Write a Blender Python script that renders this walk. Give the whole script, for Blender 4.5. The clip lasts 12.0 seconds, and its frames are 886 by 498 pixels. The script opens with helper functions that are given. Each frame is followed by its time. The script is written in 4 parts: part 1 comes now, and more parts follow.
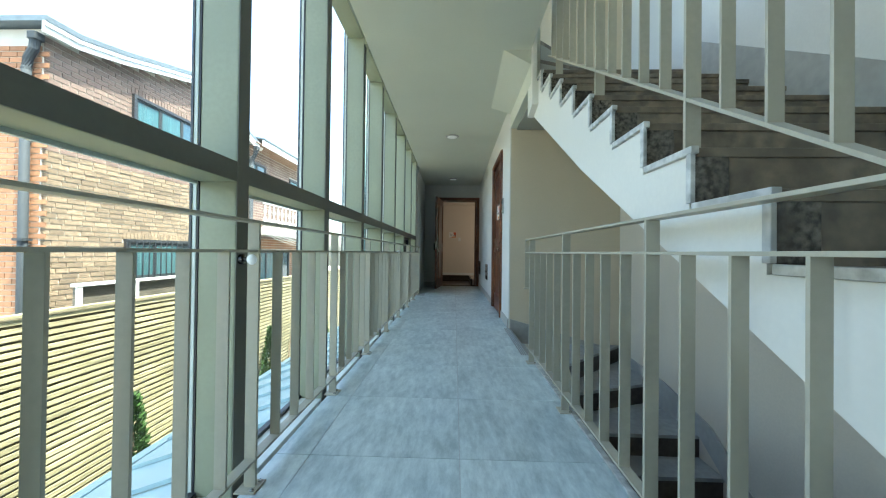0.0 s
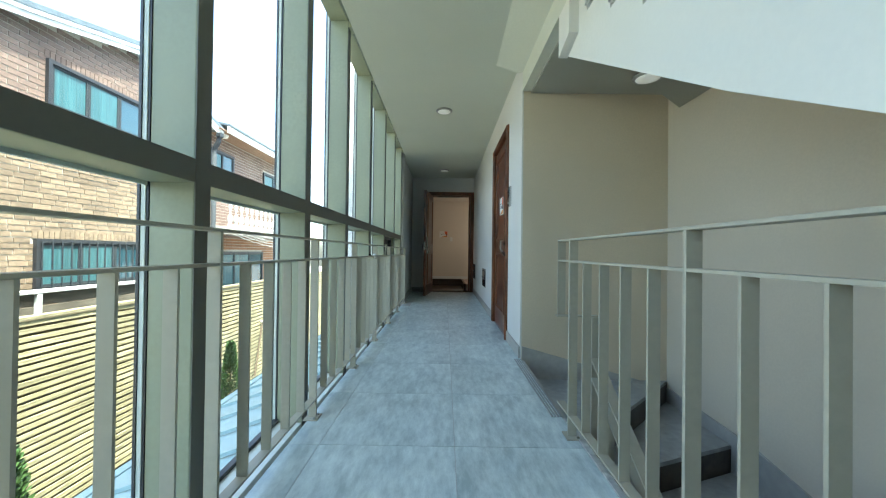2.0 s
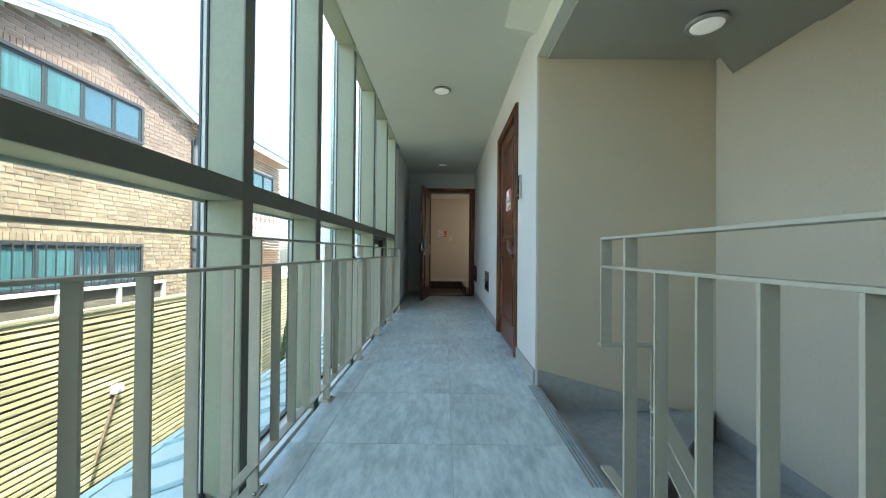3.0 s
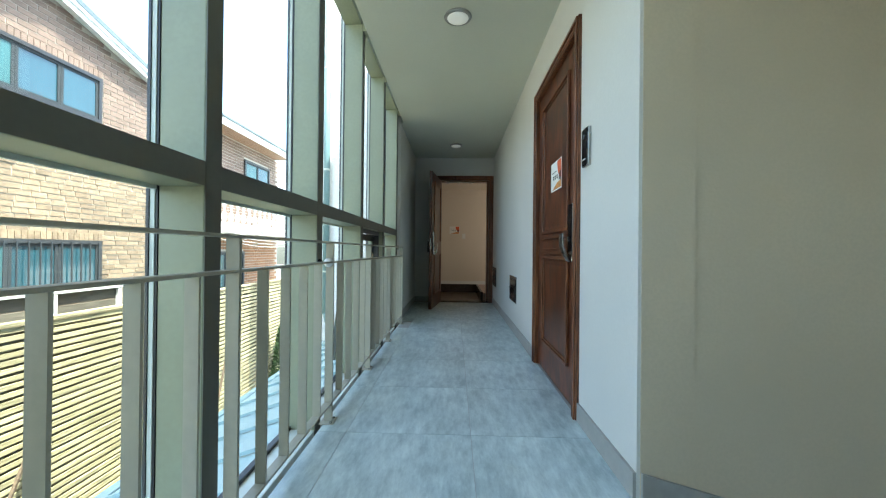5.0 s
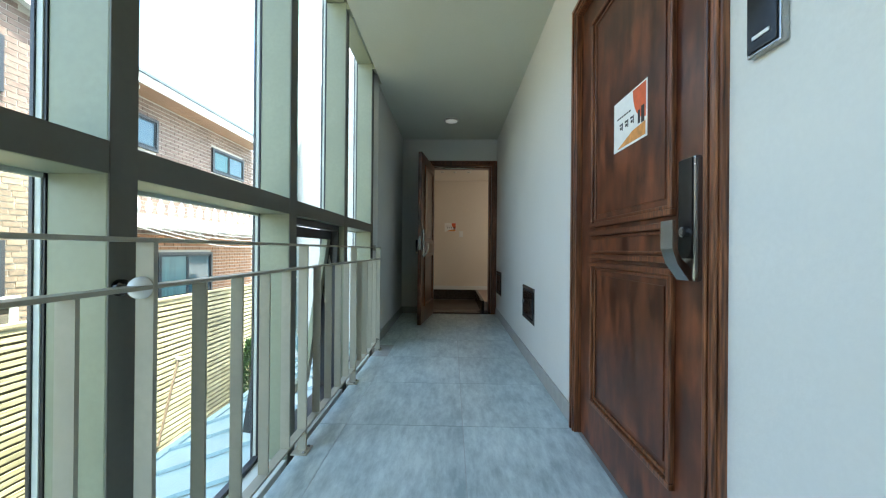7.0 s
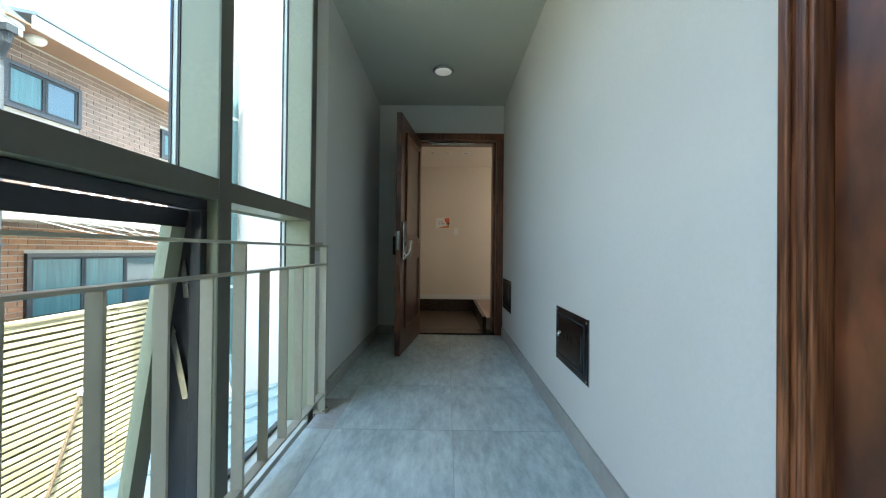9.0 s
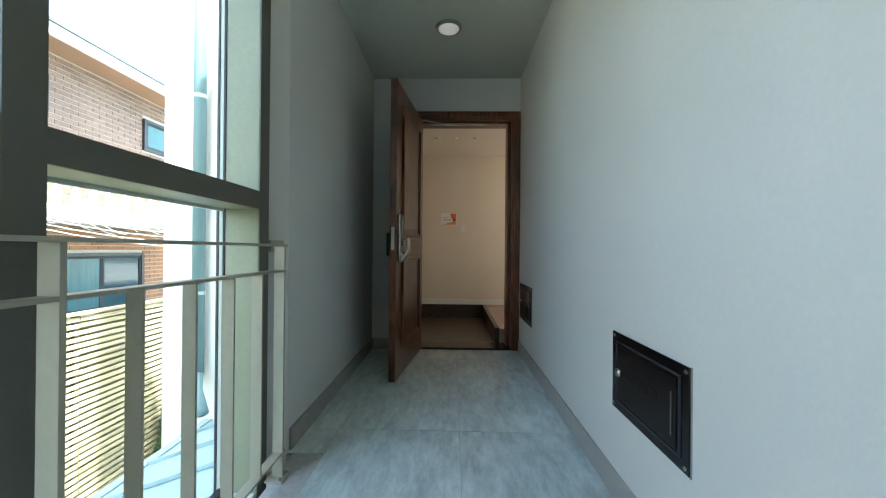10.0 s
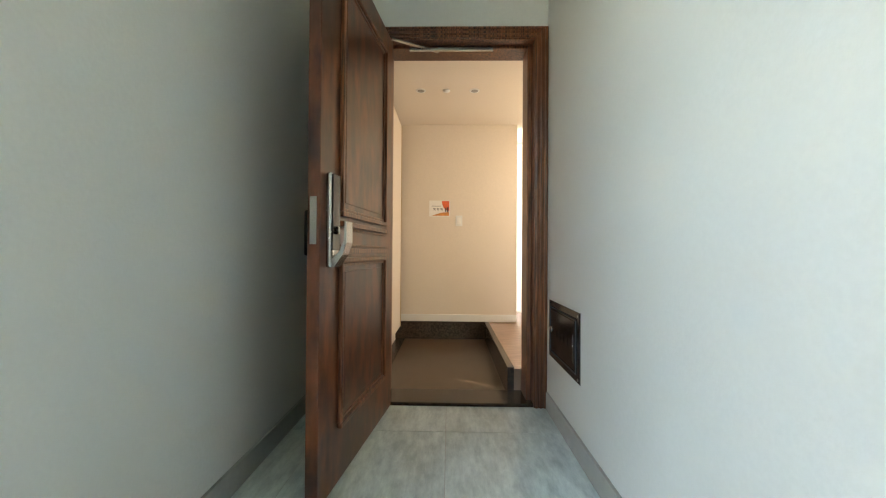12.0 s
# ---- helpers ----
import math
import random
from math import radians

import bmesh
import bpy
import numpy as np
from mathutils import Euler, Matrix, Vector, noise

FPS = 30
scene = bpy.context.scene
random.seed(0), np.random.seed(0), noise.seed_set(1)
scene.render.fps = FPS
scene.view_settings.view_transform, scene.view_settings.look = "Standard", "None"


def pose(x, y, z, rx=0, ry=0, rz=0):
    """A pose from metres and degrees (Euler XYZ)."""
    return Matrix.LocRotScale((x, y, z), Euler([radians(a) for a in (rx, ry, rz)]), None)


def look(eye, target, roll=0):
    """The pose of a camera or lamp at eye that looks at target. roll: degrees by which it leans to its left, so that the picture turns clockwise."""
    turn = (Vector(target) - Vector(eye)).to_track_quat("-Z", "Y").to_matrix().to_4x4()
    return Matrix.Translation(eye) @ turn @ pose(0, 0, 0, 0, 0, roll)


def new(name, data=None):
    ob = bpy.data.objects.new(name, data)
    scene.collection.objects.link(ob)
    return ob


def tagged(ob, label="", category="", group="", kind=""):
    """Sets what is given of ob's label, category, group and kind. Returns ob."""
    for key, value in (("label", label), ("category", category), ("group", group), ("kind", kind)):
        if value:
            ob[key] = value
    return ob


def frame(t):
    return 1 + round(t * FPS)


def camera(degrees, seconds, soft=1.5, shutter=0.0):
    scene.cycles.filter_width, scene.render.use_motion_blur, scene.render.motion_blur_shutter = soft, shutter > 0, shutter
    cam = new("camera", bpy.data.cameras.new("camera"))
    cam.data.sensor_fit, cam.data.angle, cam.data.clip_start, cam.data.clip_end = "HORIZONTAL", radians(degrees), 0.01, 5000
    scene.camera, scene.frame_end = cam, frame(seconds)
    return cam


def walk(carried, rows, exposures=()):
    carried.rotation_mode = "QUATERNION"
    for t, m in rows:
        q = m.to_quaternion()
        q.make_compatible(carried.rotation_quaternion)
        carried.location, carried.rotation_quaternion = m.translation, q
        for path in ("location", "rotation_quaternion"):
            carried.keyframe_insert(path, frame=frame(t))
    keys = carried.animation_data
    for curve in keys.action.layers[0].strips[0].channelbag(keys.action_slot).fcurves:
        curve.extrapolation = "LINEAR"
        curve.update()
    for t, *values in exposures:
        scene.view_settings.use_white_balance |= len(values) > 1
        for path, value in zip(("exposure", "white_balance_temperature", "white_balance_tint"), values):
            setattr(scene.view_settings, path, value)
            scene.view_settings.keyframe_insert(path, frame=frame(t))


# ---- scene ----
cam = camera(101.0, 12.0, soft=1.15)
PATH = [
    (0, (0.05, 0.498, 0.82), (-0.013, 2.497, 0.838), 0.7),
    (0.5, (0.024, 0.724, 0.848), (-0.04, 2.723, 0.859), 0.9),
    (1, (0.046, 0.994, 0.836), (0.022, 2.994, 0.854), 0.9),
    (1.5, (0.054, 1.232, 0.854), (0.037, 3.232, 0.877), 0.7),
    (2, (0.026, 1.53, 0.861), (0.016, 3.53, 0.878), 0.7),
    (2.5, (0.033, 1.808, 0.864), (0.033, 3.808, 0.881), 0.7),
    (3, (0.04, 2.089, 0.871), (0.032, 4.088, 0.89), 0.5),
    (5, (-0.007, 3.202, 0.882), (-0.07, 5.201, 0.891), 0.6),
    (5.5, (-0.033, 3.462, 0.889), (-0.097, 5.461, 0.889), 0.6),
    (6, (-0.003, 3.74, 0.894), (-0.066, 5.739, 0.897), 0.4),
    (6.5, (0.002, 4.005, 0.891), (-0.064, 6.003, 0.9), 0.3),
    (7, (0.015, 4.283, 0.902), (-0.032, 6.282, 0.907), 0.5),
    (9, (0.04, 5.524, 0.896), (0.023, 7.523, 0.908), 0.6),
    (9.5, (0.043, 5.823, 0.893), (0.007, 7.823, 0.908), 0.7),
    (10, (0.035, 6.129, 0.905), (-0.013, 8.129, 0.91), 0.5),
    (10.5, (0.068, 6.44, 0.873), (0.013, 8.439, 0.887), 0.6),
    (11, (0.079, 6.75, 0.871), (-0.005, 8.748, 0.895), 0.4),
    (11.5, (0.085, 7.049, 0.877), (0.01, 9.047, 0.895), 0.6),
    (12, (0.091, 7.368, 0.877), (0.057, 9.368, 0.893), 0.4),
]
walk(cam, [(t, look(eye, target, roll)) for t, eye, target, roll in PATH],
     exposures=[(0, 3.13, 6650, 5), (6, 3.29, 6680, 5), (9.0, 3.56, 6680, 6), (10.0, 3.66, 6800, 6), (10.5, 3.98, 6950, 7), (11.2, 4.52, 7450, 9), (12, 5.05, 7950, 10)])

# ---- light ----
world = bpy.data.worlds.new("sky")
scene.world = world
world.use_nodes = True
wn = world.node_tree.nodes
sky = wn.new("ShaderNodeTexSky")
sky.sky_type = "NISHITA"
sky.sun_disc = False
SUN = Vector((0.36, -0.22, 1.0)).normalized()
sky.sun_elevation = math.asin(SUN.z)
sky.sun_rotation = math.atan2(SUN.x, SUN.y)
sky.dust_density = 3.0
world.node_tree.links.new(sky.outputs[0], wn["Background"].inputs[0])
wn["Background"].inputs[1].default_value = 0.15
sun = new("sun", bpy.data.lights.new("sun", "SUN"))
sun.data.energy, sun.data.angle, sun.data.color = 2.9, radians(0.5), (1.0, 0.95, 0.87)
sun.matrix_world = look(SUN * 30, (0, 0, 0))
scene.view_settings.exposure = 2.75


def lamp_area(name, m, sx, sy, power, color):
    ob = new(name, bpy.data.lights.new(name, "AREA"))
    ob.data.shape, ob.data.size, ob.data.size_y, ob.data.energy, ob.data.color = "RECTANGLE", sx, sy, power, color
    ob.matrix_world = m
    return ob


# the lit room behind the open door: its own window and ceiling lights
lamp_area("room_window_light", look((1.62, 10.3, 1.3), (0.0, 10.6, 0.9)), 1.2, 1.4, 0.75, (1.0, 0.86, 0.72))


# ---- materials ----
def mat(name, color, rough=0.6, metal=0.0, grain=0.0, gscale=40.0, stretch=(1, 1, 1), stain=0.0, sscale=1.5, bump=0.0,
        per=0.0, spec=0.5, color2=None, island=False, soft=0.0):
    m = bpy.data.materials.new(name)
    m.use_nodes = True
    nt = m.node_tree
    N, L = nt.nodes, nt.links
    b = N["Principled BSDF"]
    b.inputs["Roughness"].default_value = rough
    b.inputs["Metallic"].default_value = metal
    b.inputs["Specular IOR Level"].default_value = spec
    co = N.new("ShaderNodeNewGeometry")
    mp = N.new("ShaderNodeMapping")
    mp.inputs["Scale"].default_value = stretch
    L.new(co.outputs["Position"], mp.inputs[0])
    fine = N.new("ShaderNodeTexNoise")
    fine.inputs["Scale"].default_value = gscale
    fine.inputs["Detail"].default_value = 5
    L.new(mp.outputs[0], fine.inputs["Vector"])
    wide = N.new("ShaderNodeTexNoise")
    wide.inputs["Scale"].default_value = sscale
    wide.inputs["Detail"].default_value = 3
    L.new(co.outputs["Position"], wide.inputs["Vector"])

    def mixed(fac, a, c):
        x = N.new("ShaderNodeMix")
        x.data_type = "RGBA"
        for sock, v in ((x.inputs[0], fac), (x.inputs[6], a), (x.inputs[7], c)):
            if hasattr(v, "is_linked"):
                L.new(v, sock)
            else:
                sock.default_value = v if isinstance(v, float) else (*v[:3], 1)
        return x.outputs[2]

    def sharp(out, lo, hi):
        r = N.new("ShaderNodeMapRange")
        r.inputs[1].default_value, r.inputs[2].default_value = lo, hi
        L.new(out, r.inputs[0])
        return r.outputs[0]

    dark = tuple(c * (1 - grain) for c in color)
    light = color2 or tuple(min(1, c * (1 + grain)) for c in color)
    col = mixed(sharp(fine.outputs[0], 0.35 - soft, 0.65 + soft), dark, light)
    if stain:
        col = mixed(sharp(wide.outputs[0], 0.4, 0.75), col, tuple(c * (1 - stain) for c in color))
    if per:
        if island:
            rnd = N.new("ShaderNodeNewGeometry").outputs["Random Per Island"]
        else:
            rnd = N.new("ShaderNodeObjectInfo").outputs["Random"]
        h = N.new("ShaderNodeHueSaturation")
        L.new(col, h.inputs["Color"])
        r = N.new("ShaderNodeMapRange")
        r.inputs[3].default_value, r.inputs[4].default_value = 1 - per, 1 + per
        L.new(rnd, r.inputs[0])
        L.new(r.outputs[0], h.inputs["Value"])
        col = h.outputs[0]
    if hasattr(col, "is_linked"):
        L.new(col, b.inputs["Base Color"])
    rr = N.new("ShaderNodeMapRange")
    rr.inputs[3].default_value, rr.inputs[4].default_value = max(0.02, rough * 0.85), min(1, rough * 1.15)
    L.new(fine.outputs[0], rr.inputs[0])
    L.new(rr.outputs[0], b.inputs["Roughness"])
    if bump:
        bp = N.new("ShaderNodeBump")
        bp.inputs["Strength"].default_value = bump
        bp.inputs["Distance"].default_value = 0.01
        L.new(fine.outputs[0], bp.inputs["Height"])
        L.new(bp.outputs[0], b.inputs["Normal"])
    return m


def glass_mat(name, tint, rough=0.0):
    m = bpy.data.materials.new(name)
    m.use_nodes = True
    N, L = m.node_tree.nodes, m.node_tree.links
    N.remove(N["Principled BSDF"])
    t = N.new("ShaderNodeBsdfTransparent")
    t.inputs[0].default_value = (*tint, 1)
    g = N.new("ShaderNodeBsdfGlossy")
    g.inputs["Roughness"].default_value = rough
    f = N.new("ShaderNodeLayerWeight")
    f.inputs[0].default_value = 0.5
    pw = N.new("ShaderNodeMath")
    pw.operation = "POWER"
    pw.inputs[1].default_value = 5.0
    L.new(f.outputs["Facing"], pw.inputs[0])
    ma = N.new("ShaderNodeMath")
    ma.operation = "MULTIPLY_ADD"
    ma.inputs[1].default_value, ma.inputs[2].default_value = 0.55, 0.025
    L.new(pw.outputs[0], ma.inputs[0])
    mx = N.new("ShaderNodeMixShader")
    L.new(ma.outputs[0], mx.inputs[0])
    L.new(t.outputs[0], mx.inputs[1])
    L.new(g.outputs[0], mx.inputs[2])
    L.new(mx.outputs[0], N["Material Output"].inputs[0])
    return m


def glow_mat(name, color, strength):
    m = bpy.data.materials.new(name)
    m.use_nodes = True
    b = m.node_tree.nodes["Principled BSDF"]
    b.inputs["Base Color"].default_value = (*color, 1)
    b.inputs["Emission Color"].default_value = (*color, 1)
    b.inputs["Emission Strength"].default_value = strength
    return m


M_WALL = mat("painted_plaster", (0.63, 0.62, 0.58), 0.8, grain=0.02, gscale=90, stain=0.04, bump=0.06)
M_NICHE = mat("beige_painted_plaster", (0.60, 0.505, 0.365), 0.85, grain=0.03, gscale=90, stain=0.06, bump=0.08)
# wall paint with the warm, dimmer light below the flight mixed into it
M_SIDESHADE = mat("plaster_warm_shade", (0.55, 0.485, 0.385), 0.85, grain=0.03, gscale=90, stain=0.05, bump=0.08)
M_CEIL = mat("ceiling_paint", (0.60, 0.61, 0.515), 0.85, grain=0.02, gscale=70, stain=0.05, bump=0.04)


def tile_mat(name):
    m = bpy.data.materials.new(name)
    m.use_nodes = True
    N, L = m.node_tree.nodes, m.node_tree.links
    b = N["Principled BSDF"]
    b.inputs["Roughness"].default_value = 0.3
    geo = N.new("ShaderNodeNewGeometry")
    ob = N.new("ShaderNodeObjectInfo")
    shift = N.new("ShaderNodeVectorMath")
    shift.operation = "MULTIPLY_ADD"
    shift.inputs[1].default_value = (7.0, 7.0, 7.0)
    L.new(ob.outputs["Random"], shift.inputs[0])
    L.new(geo.outputs["Position"], shift.inputs[2])

    def noise(scale, stretch, detail, rough):
        mp = N.new("ShaderNodeMapping")
        mp.inputs["Scale"].default_value = stretch
        L.new(shift.outputs[0], mp.inputs[0])
        n = N.new("ShaderNodeTexNoise")
        n.inputs["Scale"].default_value = scale
        n.inputs["Detail"].default_value = detail
        n.inputs["Roughness"].default_value = rough
        L.new(mp.outputs[0], n.inputs["Vector"])
        return n.outputs[0]

    streak = noise(9.0, (2.6, 0.8, 1), 9, 0.72)
    cloud = noise(3.4, (1.2, 0.7, 1), 5, 0.6)
    add = N.new("ShaderNodeMath")
    add.operation = "MULTIPLY_ADD"
    add.inputs[1].default_value = 0.6
    L.new(cloud, add.inputs[0])
    L.new(streak, add.inputs[2])
    ramp = N.new("ShaderNodeValToRGB")
    e = ramp.color_ramp.elements
    e[0].position, e[0].color = 0.62, (0.355, 0.435, 0.445, 1)
    e[1].position, e[1].color = 1.0, (0.68, 0.765, 0.755, 1)
    L.new(add.outputs[0], ramp.inputs[0])
    hsv = N.new("ShaderNodeHueSaturation")
    r = N.new("ShaderNodeMapRange")
    r.inputs[3].default_value, r.inputs[4].default_value = 0.955, 1.045
    L.new(ob.outputs["Random"], r.inputs[0])
    L.new(r.outputs[0], hsv.inputs["Value"])
    L.new(ramp.outputs[0], hsv.inputs["Color"])
    L.new(hsv.outputs[0], b.inputs["Base Color"])
    bp = N.new("ShaderNodeBump")
    bp.inputs["Strength"].default_value = 0.05
    bp.inputs["Distance"].default_value = 0.004
    L.new(streak, bp.inputs["Height"])
    L.new(bp.outputs[0], b.inputs["Normal"])
    return m


M_TILE = tile_mat("grey_wood_grain_tile")
# darker than the niche paint: the shade under the winders is in the colour
M_UNDERSHADE = mat("shaded_soffit_paint", (0.36, 0.355, 0.30), 0.85, grain=0.03, gscale=80, stain=0.05, bump=0.06)
M_GROUT = mat("tile_grout", (0.46, 0.47, 0.47), 0.9, grain=0.1)
M_BLOCK = mat("mottled_dark_marble", (0.08, 0.062, 0.045), 0.25, grain=0.7, gscale=60, stain=0.4, sscale=9, color2=(0.19, 0.165, 0.13))
M_DARKSTONE = mat("dark_brown_stone", (0.075, 0.06, 0.048), 0.35, grain=0.3, gscale=20, stain=0.2)
M_SKIRT = mat("grey_tile_skirting", (0.36, 0.35, 0.32), 0.5, grain=0.08, gscale=20, stain=0.1)
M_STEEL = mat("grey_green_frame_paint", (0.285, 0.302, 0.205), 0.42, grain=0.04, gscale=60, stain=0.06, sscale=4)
# frame paint darkened: the backlit shade of the room side is in this colour
M_STEELSHADE = mat("backlit_frame_paint_shade", (0.12, 0.12, 0.095), 0.45, grain=0.05, gscale=50, stain=0.05)
M_BEAD = mat("pale_glazing_bead", (0.62, 0.66, 0.60), 0.4, grain=0.03)
M_RAIL = mat("greige_rail_paint", (0.40, 0.37, 0.285), 0.42, grain=0.04, gscale=50, stain=0.05, sscale=5)
M_DARKFR = mat("dark_window_frame", (0.025, 0.027, 0.031), 0.4, grain=0.1)
M_WOOD = mat("dark_red_stained_wood", (0.10, 0.029, 0.013), 0.30, grain=0.55, gscale=6, stretch=(3.0, 3.0, 1.0), stain=0.6, sscale=4.2, bump=0.04, color2=(0.20, 0.060, 0.024))
M_FRAMEWOOD = mat("streaked_door_frame_wood", (0.095, 0.026, 0.010), 0.33, grain=0.65, gscale=10, stretch=(14, 14, 0.6), stain=0.25, bump=0.05, color2=(0.31, 0.11, 0.045))
M_STONE = mat("brown_marble", (0.19, 0.148, 0.10), 0.3, grain=0.45, gscale=14, stain=0.35, sscale=5, bump=0.03)
M_TREAD = mat("grey_stone_tread", (0.32, 0.33, 0.325), 0.4, grain=0.15, gscale=20, stain=0.2, sscale=4)
M_TRIM = mat("pale_marble_trim", (0.50, 0.50, 0.47), 0.35, grain=0.35, gscale=26, stain=0.3, sscale=9)
M_STRINGER = mat("white_stringer_plaster", (0.71, 0.69, 0.62), 0.75, grain=0.02, gscale=50, stain=0.05, bump=0.1)
M_BLACK = mat("glossy_black_plate", (0.008, 0.006, 0.006), 0.16, grain=0.1, spec=0.35)
M_CHROME = mat("brushed_chrome", (0.42, 0.42, 0.41), 0.26, metal=1.0, grain=0.05)
M_PAPER = mat("white_paper", (0.82, 0.80, 0.76), 0.7, grain=0.02)
M_INKRED = mat("orange_red_print", (0.68, 0.12, 0.04), 0.6, grain=0.1)
M_INKORANGE = mat("orange_print", (0.62, 0.26, 0.07), 0.6, grain=0.2)
M_INK = mat("black_print", (0.03, 0.02, 0.02), 0.6)
M_WHITEPL = mat("white_plastic", (0.75, 0.75, 0.72), 0.4)
M_LAMPOFF = glow_mat("opal_lamp_cover", (0.85, 0.85, 0.80), 0.022)
M_LAMPRIM = mat("grey_lamp_rim", (0.30, 0.30, 0.28), 0.3, metal=0.4)
M_CANOPY = mat("pale_grey_metal_roof", (0.32, 0.45, 0.465), 0.4, grain=0.05, gscale=12, stain=0.12, sscale=3)
M_CREAMB = mat("cream_split_brick", (0.25, 0.185, 0.125), 0.85, grain=0.2, gscale=18, stain=0.25, sscale=1.2, bump=0.5, per=0.22)
M_CREAMI = mat("cream_split_brick_rest", (0.25, 0.185, 0.125), 0.85, grain=0.2, gscale=18, stain=0.25, sscale=1.2, bump=0.5, per=0.22, island=True)
M_PINKB = mat("pinkish_brown_brick", (0.20, 0.138, 0.113), 0.85, grain=0.15, gscale=25, stain=0.15, sscale=1.5, bump=0.3, per=0.16, island=True)
M_ORANGEB = mat("orange_brick", (0.32, 0.155, 0.08), 0.85, grain=0.15, gscale=25, stain=0.15, bump=0.3, per=0.16, island=True)
M_MORTAR = mat("pale_mortar", (0.47, 0.44, 0.39), 0.95, grain=0.1, gscale=30, stain=0.1)
M_FASCIA = mat("white_fascia", (0.66, 0.69, 0.69), 0.6, grain=0.08, gscale=15, stain=0.15)
M_ROOF = mat("grey_roof_sheet", (0.11, 0.145, 0.17), 0.6, grain=0.15, gscale=10, stain=0.2)
M_SOFFIT = mat("orange_brown_soffit", (0.26, 0.155, 0.10), 0.6, grain=0.2, gscale=8, stretch=(1, 6, 1), stain=0.2)
M_PIPE = mat("dark_grey_downpipe", (0.04, 0.048, 0.055), 0.7, grain=0.1, spec=0.15)
M_WHITERAIL = mat("white_cast_rail", (0.62, 0.63, 0.61), 0.5, grain=0.05, stain=0.1, sscale=6)
M_CONC = mat("pale_concrete", (0.42, 0.41, 0.38), 0.9, grain=0.12, gscale=20, stain=0.2, bump=0.2)
M_FENCE = mat("weathered_yellow_slat", (0.38, 0.335, 0.20), 0.75, grain=0.4, gscale=8, stretch=(3, 0.5, 9), stain=0.35, sscale=1.5, bump=0.15, per=0.15)
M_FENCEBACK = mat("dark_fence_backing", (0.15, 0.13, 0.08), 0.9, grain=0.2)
M_GREYBOARD = mat("weathered_grey_board", (0.13, 0.115, 0.09), 0.85, grain=0.3, gscale=8, stretch=(1, 0.5, 6), stain=0.3)
M_TEALPIPE = mat("pale_teal_pipe_paint", (0.17, 0.28, 0.29), 0.4, grain=0.05)
M_GROUND = mat("grey_ground", (0.30, 0.29, 0.26), 0.9, grain=0.15, gscale=15, stain=0.2, sscale=0.6, bump=0.2)
M_LEAF = mat("conifer_leaf", (0.045, 0.10, 0.025), 0.7, grain=0.5, gscale=20, per=0.4, island=True)
M_GLOBE = mat("glossy_white_globe", (0.85, 0.85, 0.83), 0.12)
M_BARK = mat("bark", (0.10, 0.07, 0.045), 0.9, grain=0.3, bump=0.4)
M_OUTWALL = mat("white_outer_wall", (0.80, 0.80, 0.78), 0.8, grain=0.03, stain=0.04)
M_GRANITE = mat("dark_granite", (0.045, 0.032, 0.024), 0.25, grain=0.5, gscale=60, stain=0.3)
M_ENTRY = mat("brown_entry_tile", (0.075, 0.048, 0.030), 0.3, grain=0.15, gscale=10, stain=0.2)
M_ROOMWALL = mat("cream_wallpaper", (0.72, 0.64, 0.54), 0.8, grain=0.02, gscale=60, stain=0.03)
M_GOLD = mat("brass_edge", (0.55, 0.40, 0.22), 0.35, metal=0.8)
M_FLOORWOOD = mat("pale_floor_boards", (0.30, 0.20, 0.15), 0.4, grain=0.2, gscale=8, stretch=(1, 6, 1))
M_GLASS = glass_mat("clear_glass", (0.90, 0.95, 0.945))
M_TEAL = mat("teal_tinted_pane", (0.018, 0.065, 0.09), 0.06, grain=0.05, gscale=2, spec=0.9)
M_CURTAIN = mat("pale_curtain_behind_pane", (0.045, 0.13, 0.145), 0.3, grain=0.25, gscale=12, stretch=(1, 3, 0.1))
M_CABLE = mat("white_cable", (0.5, 0.5, 0.48), 0.6)

BASE = {}


def thing(name, loc, label="", category="", group="", kind=""):
    ob = new(name)
    ob.location = loc
    ob.empty_display_size = 0.1
    BASE[ob] = Vector(loc)
    return tagged(ob, label, category, group, kind)


def part(name, bm, material, parent=None, label="", category="", group="", kind="", smooth=False):
    me = bpy.data.meshes.new(name)
    at = BASE.get(parent, Vector((0, 0, 0)))
    bmesh.ops.recalc_face_normals(bm, faces=bm.faces)
    bm.transform(Matrix.Translation(-at))
    bm.to_mesh(me)
    bm.free()
    me.materials.append(material)
    if smooth:
        for p in me.polygons:
            p.use_smooth = True
    ob = new(name, me)
    ob.parent = parent
    BASE[ob] = at
    return tagged(ob, label, category, group, kind)


def box(bm, x0, x1, y0, y1, z0, z1, bev=0.0):
    r = bmesh.ops.create_cube(bm, size=1.0, matrix=Matrix.Translation(((x0 + x1) / 2, (y0 + y1) / 2, (z0 + z1) / 2)) @ Matrix.Diagonal((abs(x1 - x0), abs(y1 - y0), abs(z1 - z0), 1)))
    if bev:
        es = list({e for v in r["verts"] for e in v.link_edges})
        bmesh.ops.bevel(bm, geom=es, offset=bev, segments=2, affect="EDGES", profile=0.5)


def boxm(*a, bev=0.0):
    bm = bmesh.new()
    box(bm, *a, bev=bev)
    return bm


